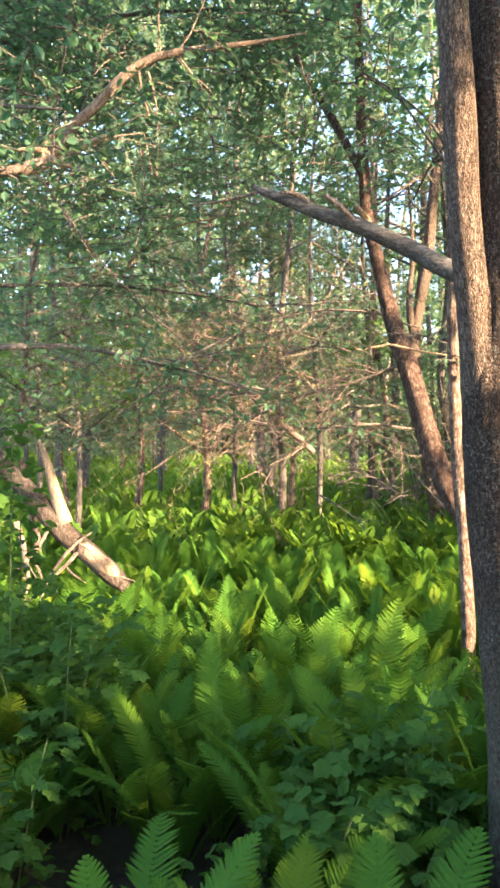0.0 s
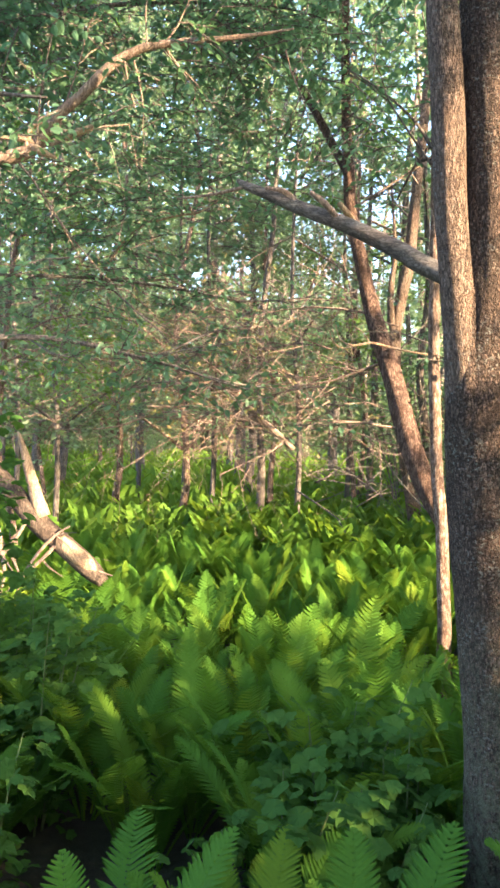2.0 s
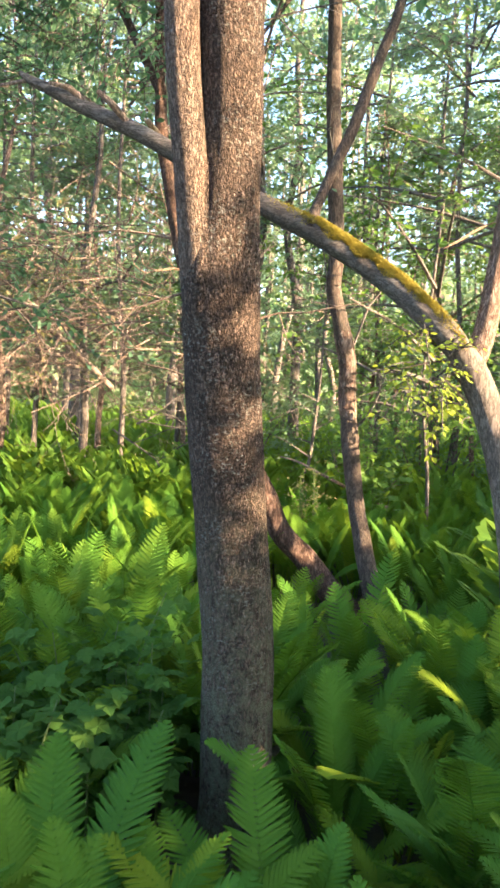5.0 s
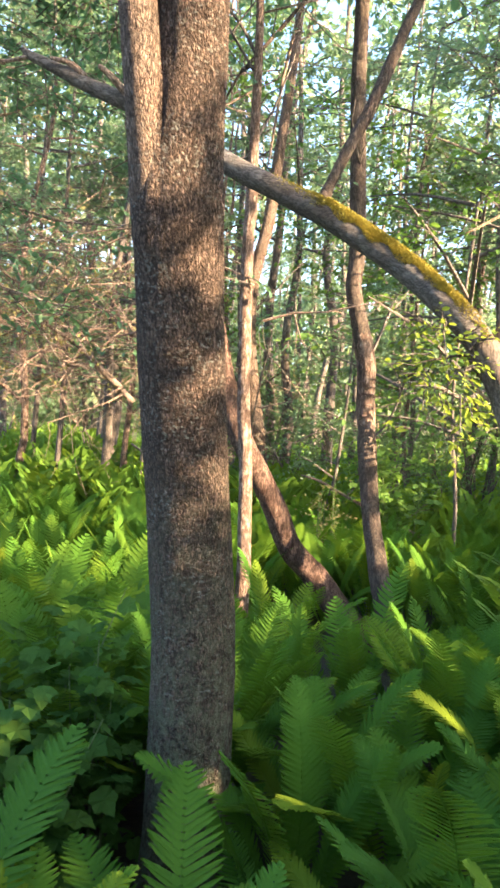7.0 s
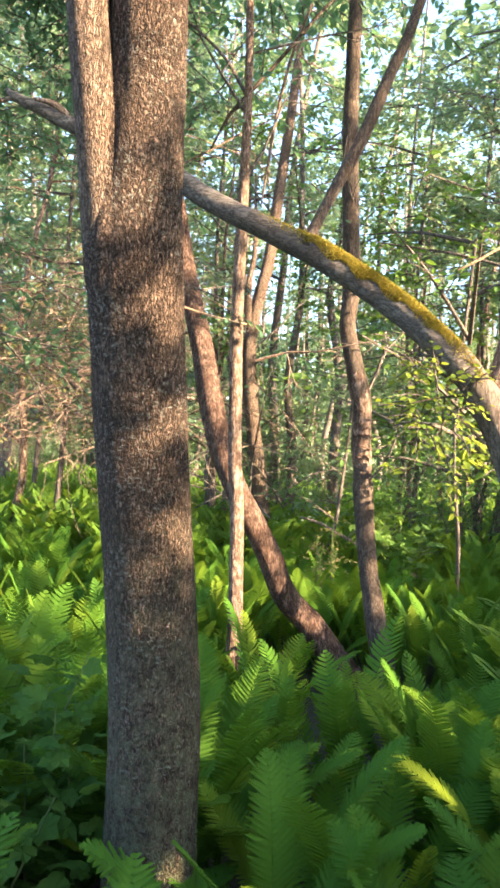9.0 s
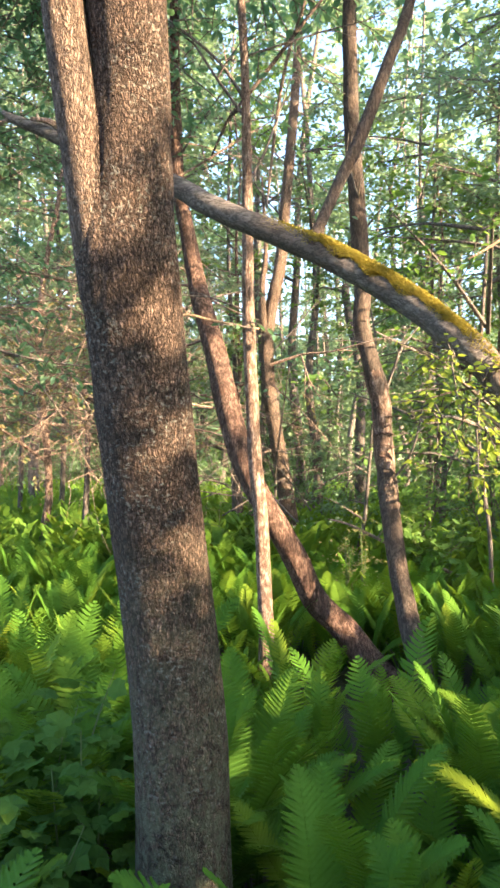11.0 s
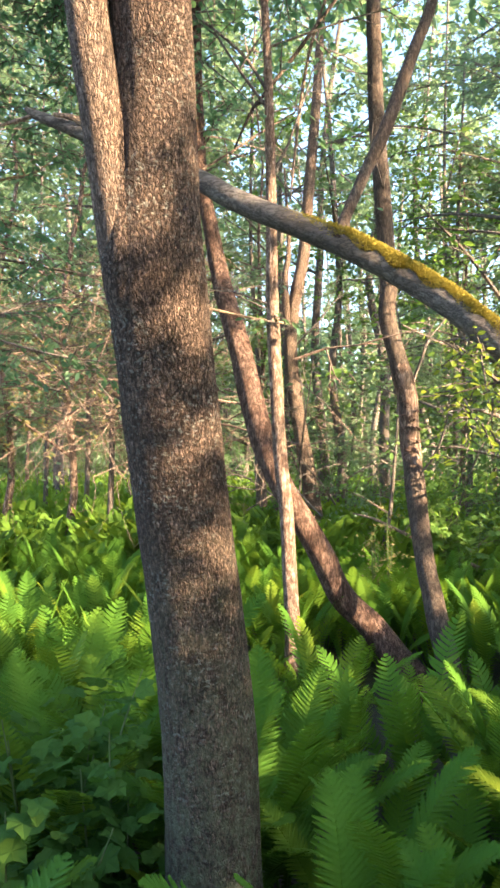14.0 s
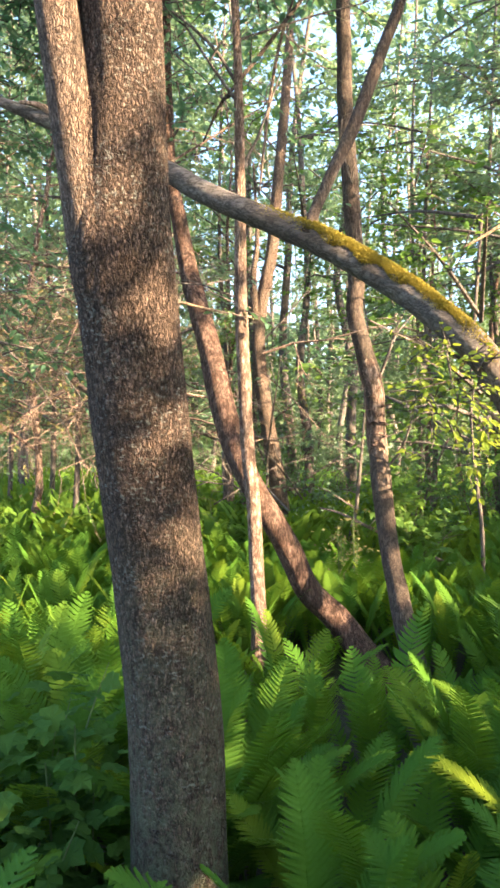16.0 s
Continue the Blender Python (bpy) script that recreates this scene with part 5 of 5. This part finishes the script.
def far_woods():
    """The wood goes on to where nothing more shows through."""
    rng = np.random.default_rng(500)
    s = Soup()
    n = 7200
    y = rng.uniform(30, 62, n)
    x = rng.uniform(-1, 1, n) * (0.75 * y) + 3
    z = np.where(rng.random(n) < 0.45, rng.uniform(0.2, 6, n), rng.uniform(3, 28, n))
    keep = (x / y < 0.1) | (x / y > 0.24) | (z < 7) | (rng.random(n) < 0.7)
    x, y, z, n = x[keep], y[keep], z[keep], int(keep.sum())
    sprays(s, rng, np.stack([x, y, z], 1), rng.normal(0, 1, (n, 3)) * (1, 1, 0.4), 1.4, 10, 0.55, 0.3, template=(SMALL_V, SMALL_Q))
    n = 3600
    y = rng.uniform(26, 44, n)
    sprays(s, rng, np.stack([rng.uniform(-0.62, 0.02, n) * y, y, rng.uniform(4, 26, n)], 1), rng.normal(0, 1, (n, 3)) * (1, 1, 0.4), 1.2, 10, 0.4, 0.3, template=(SMALL_V, SMALL_Q))
    n = 5200
    y = rng.uniform(60, 78, n)
    x = rng.uniform(-1, 1, n) * (0.75 * y) + 3
    sprays(s, rng, np.stack([x, y, rng.uniform(0, 13, n)], 1), rng.normal(0, 1, (n, 3)) * (1, 1, 0.4), 2.0, 9, 1.0, 0.3, template=(SMALL_V, SMALL_Q))
    tagged(new("far_woods", s.mesh("far_woods", LEAF_FAR)), "green depth of the wood far behind", "woods", kind="stuff")
    s = Soup()
    for _ in range(130):
        yy = rng.uniform(32, 58)
        xx = rng.uniform(-0.6, 0.75) * yy
        tube(s, [(xx, yy, -0.1, 0.14), (xx + rng.normal(0, 0.3), yy, 7, 0.1), (xx + rng.normal(0, 0.6), yy, 16, 0.04)], 6, 3)
    tagged(new("far_trunks", s.mesh("far_trunks", BARK_FAR)), "thin trunks deep in the wood", "woods", kind="stuff")


far_woods()


# ---- unseen trees added behind the camera to shade the near ferns and dapple the rest ----
def shade_trees():
    rng = np.random.default_rng(600)
    across = np.array((S_H.y * -1, S_H.x, 0.0))
    ahead = np.array(S_H)

    def dense(u, w):
        """How thick the foliage stands, seen from the sun: thick low down, a loose window above, looser at the top;
        gaps are aimed at the sunlit spots.
        """
        if 2.0 < u < 3.0 and 1.5 < w < 3.7:
            return 0.0
        if 2.5 < u < 3.0 and 0.8 < w < 1.6:
            return 1.0 if w < 1.3 else 0.45
        if 3.1 < u < 4.3 and 0.45 < w < 1.2:
            return 0.68
        if 3.6 < u < 4.54 and 3.0 < w < 4.4:
            return 0.85
        if 4.54 < u < 5.2 and 1.75 < w < 3.1:
            return 0.015
        if 5.4 < u < 6.1 and 2.3 < w < 5.7:
            return 0.012 if noise.noise(Vector((u * 1.7, w * 2.6, 4))) < 0.04 else 0.8
        if 5.5 < u < 5.95 and 0.6 < w < 1.65:
            return 0.5
        if w < np.interp(u, [2, 3.2, 3.9, 4.3, 4.7, 5.0, 7.0, 8.0, 9.0, 12.0], [1.75, 1.75, 1.5, 1.35, 1.0, 0.75, 0.9, 1.5, 2.1, 3.2]) + 0.08 * math.sin(7 * u):
            return 1.0
        n = noise.noise(Vector((u * 1.9, w * 1.9, 2))) + 0.5 * noise.noise(Vector((u * 4.5, w * 4.5, 5)))
        if 2.25 < w < 3.3 and 4.6 < u < 6.9 and abs(u - 5.3) > 0.2:
            return 0.02 if n < 0.12 else 0.75
        if w < 3.5 and 3.5 < u < 8.2:
            return 0.012 if n < (0.36 if w < 2.6 else 0.24) else 0.75
        if 2.9 < u < 3.9 and 4.7 < w < 5.9:
            return 0.03 if n < 0.35 else 0.8
        if w < 4.8 and 5.2 < u < 8.2:
            return 0.03 if n < 0.1 else 0.8
        if u > 8.2:
            if 9.4 < u < 10.0 and 1.9 < w < 6.2:
                return 0.02 if noise.noise(Vector((u * 2, w * 2.2, 6))) < 0.3 else 0.7
            if u < 10.6 and w < 3.2:
                return 0.04 if n < 0.4 else 0.6
            return 0.03 if n < (-0.08 if w < 3.4 else -0.25 if u > 13.5 else -0.45) else 0.6
        return 0.02 if n < (0.0 if u > 5.2 else -0.28) else 0.8

    for k in range(14):
        u0 = -4.0 + 1.8 * k
        d0 = rng.uniform(6.5, 9.5)
        o = across * (-3.1, -1.3, 0.5, 1.7, 3.2, 3.3, 8.4, 8.95, 11.3, 13.1, 14.9, 16.7, 18.5, 20.3)[k] + ahead * (d0 + (1.6 if k == 5 else 0))
        t = thing("tree", (o[0], o[1], 0), "unseen tall leafy tree added to shade the scene", "tree", "trees behind the way")
        s = Soup()
        tube(s, [(0, 0, -0.1, 0.2), (0, 0, 3, 0.15), (0.2, 0, 8, 0.1), (0, 0.1, 14, 0.03)], 10, 0.6)
        part("trunk", s.mesh("trunk", BARK_FAR, True), t)
        at, big = [], []
        for _ in range(6500):
            u, w = rng.uniform(u0 - 0.2, u0 + 2.0), rng.uniform(-1.2, 9.0)
            thick = dense(u, w)
            if rng.random() < thick:
                d = d0 + rng.normal(0, 0.8)
                z = w + S_TAN * d
                if z > 0.05:
                    at.append(across * u + ahead * d + (0, 0, z) - o)
                    big.append(0.36 if thick == 1.0 and w < (1.3 if 2.4 < u < 3.1 else 1.0) else 0.24)
        at = np.array(at)
        s = Soup()
        leaves(s, rng, at, rng.normal(0, 1, at.shape), np.array(big), 0.2, 1.2, template=(SMALL_V, SMALL_Q))
        tagged(part("crown", s.mesh("crown", LEAF_FAR), t), kind="stuff")


shade_trees()


def screen_sapling():
    """An unseen small-leaved sapling nearer by, added so that the sun falls through its gaps on the large trunk in
    bands.
    """
    rng = np.random.default_rng(610)
    across, ahead, d0 = np.array((-S_H.y, S_H.x, 0.0)), np.array(S_H), 4.6
    o = across * 3.15 + ahead * d0
    t = thing("tree", (o[0], o[1], 0), "unseen young leafy tree added to band the sun on the trunk", "tree", "trees behind the way")
    s = Soup()
    tube(s, [(0, 0, -0.1, 0.06), (0, 0, 2, 0.05), (0.1, 0, 5.5, 0.015)], 10, 0.4)
    part("trunk", s.mesh("trunk", BARK_FAR, True), t)
    # leaf gaps laid out to match the sun patches wanted on the trunk
    gaps = ((2.68, 3.35, 2.0, 2.46), (2.68, 3.75, 2.44, 2.95), (2.37, 2.7, 2.0, 2.49), (2.12, 2.295, 2.49, 2.7), (1.825, 1.96, 2.56, 2.8), (1.53, 1.62, 2.63, 2.8))
    at = []
    for _ in range(9000):
        u, w = rng.uniform(1.95, 3.05), rng.uniform(1.45, 3.8)
        e = 0.03 * math.sin(23 * u) + 0.02 * math.sin(61 * u)
        free = any(a < w + e < b and c < u < d for a, b, c, d in gaps)
        thin = w < 1.72 and u > 2.5 or noise.noise(Vector((u * 6, w * 6, 9))) > 0.5
        if rng.random() < (0.02 if free else 0.3 if thin else 1.0):
            d = d0 + rng.normal(0, 0.25)
            at.append(across * u + ahead * d + (0, 0, w + S_TAN * d) - o)
    s = Soup()
    leaves(s, rng, np.array(at), rng.normal(0, 1, (len(at), 3)), 0.07, 0.2, 1.2)
    tagged(part("crown", s.mesh("crown", LEAF_NEAR), t), kind="stuff")


screen_sapling()
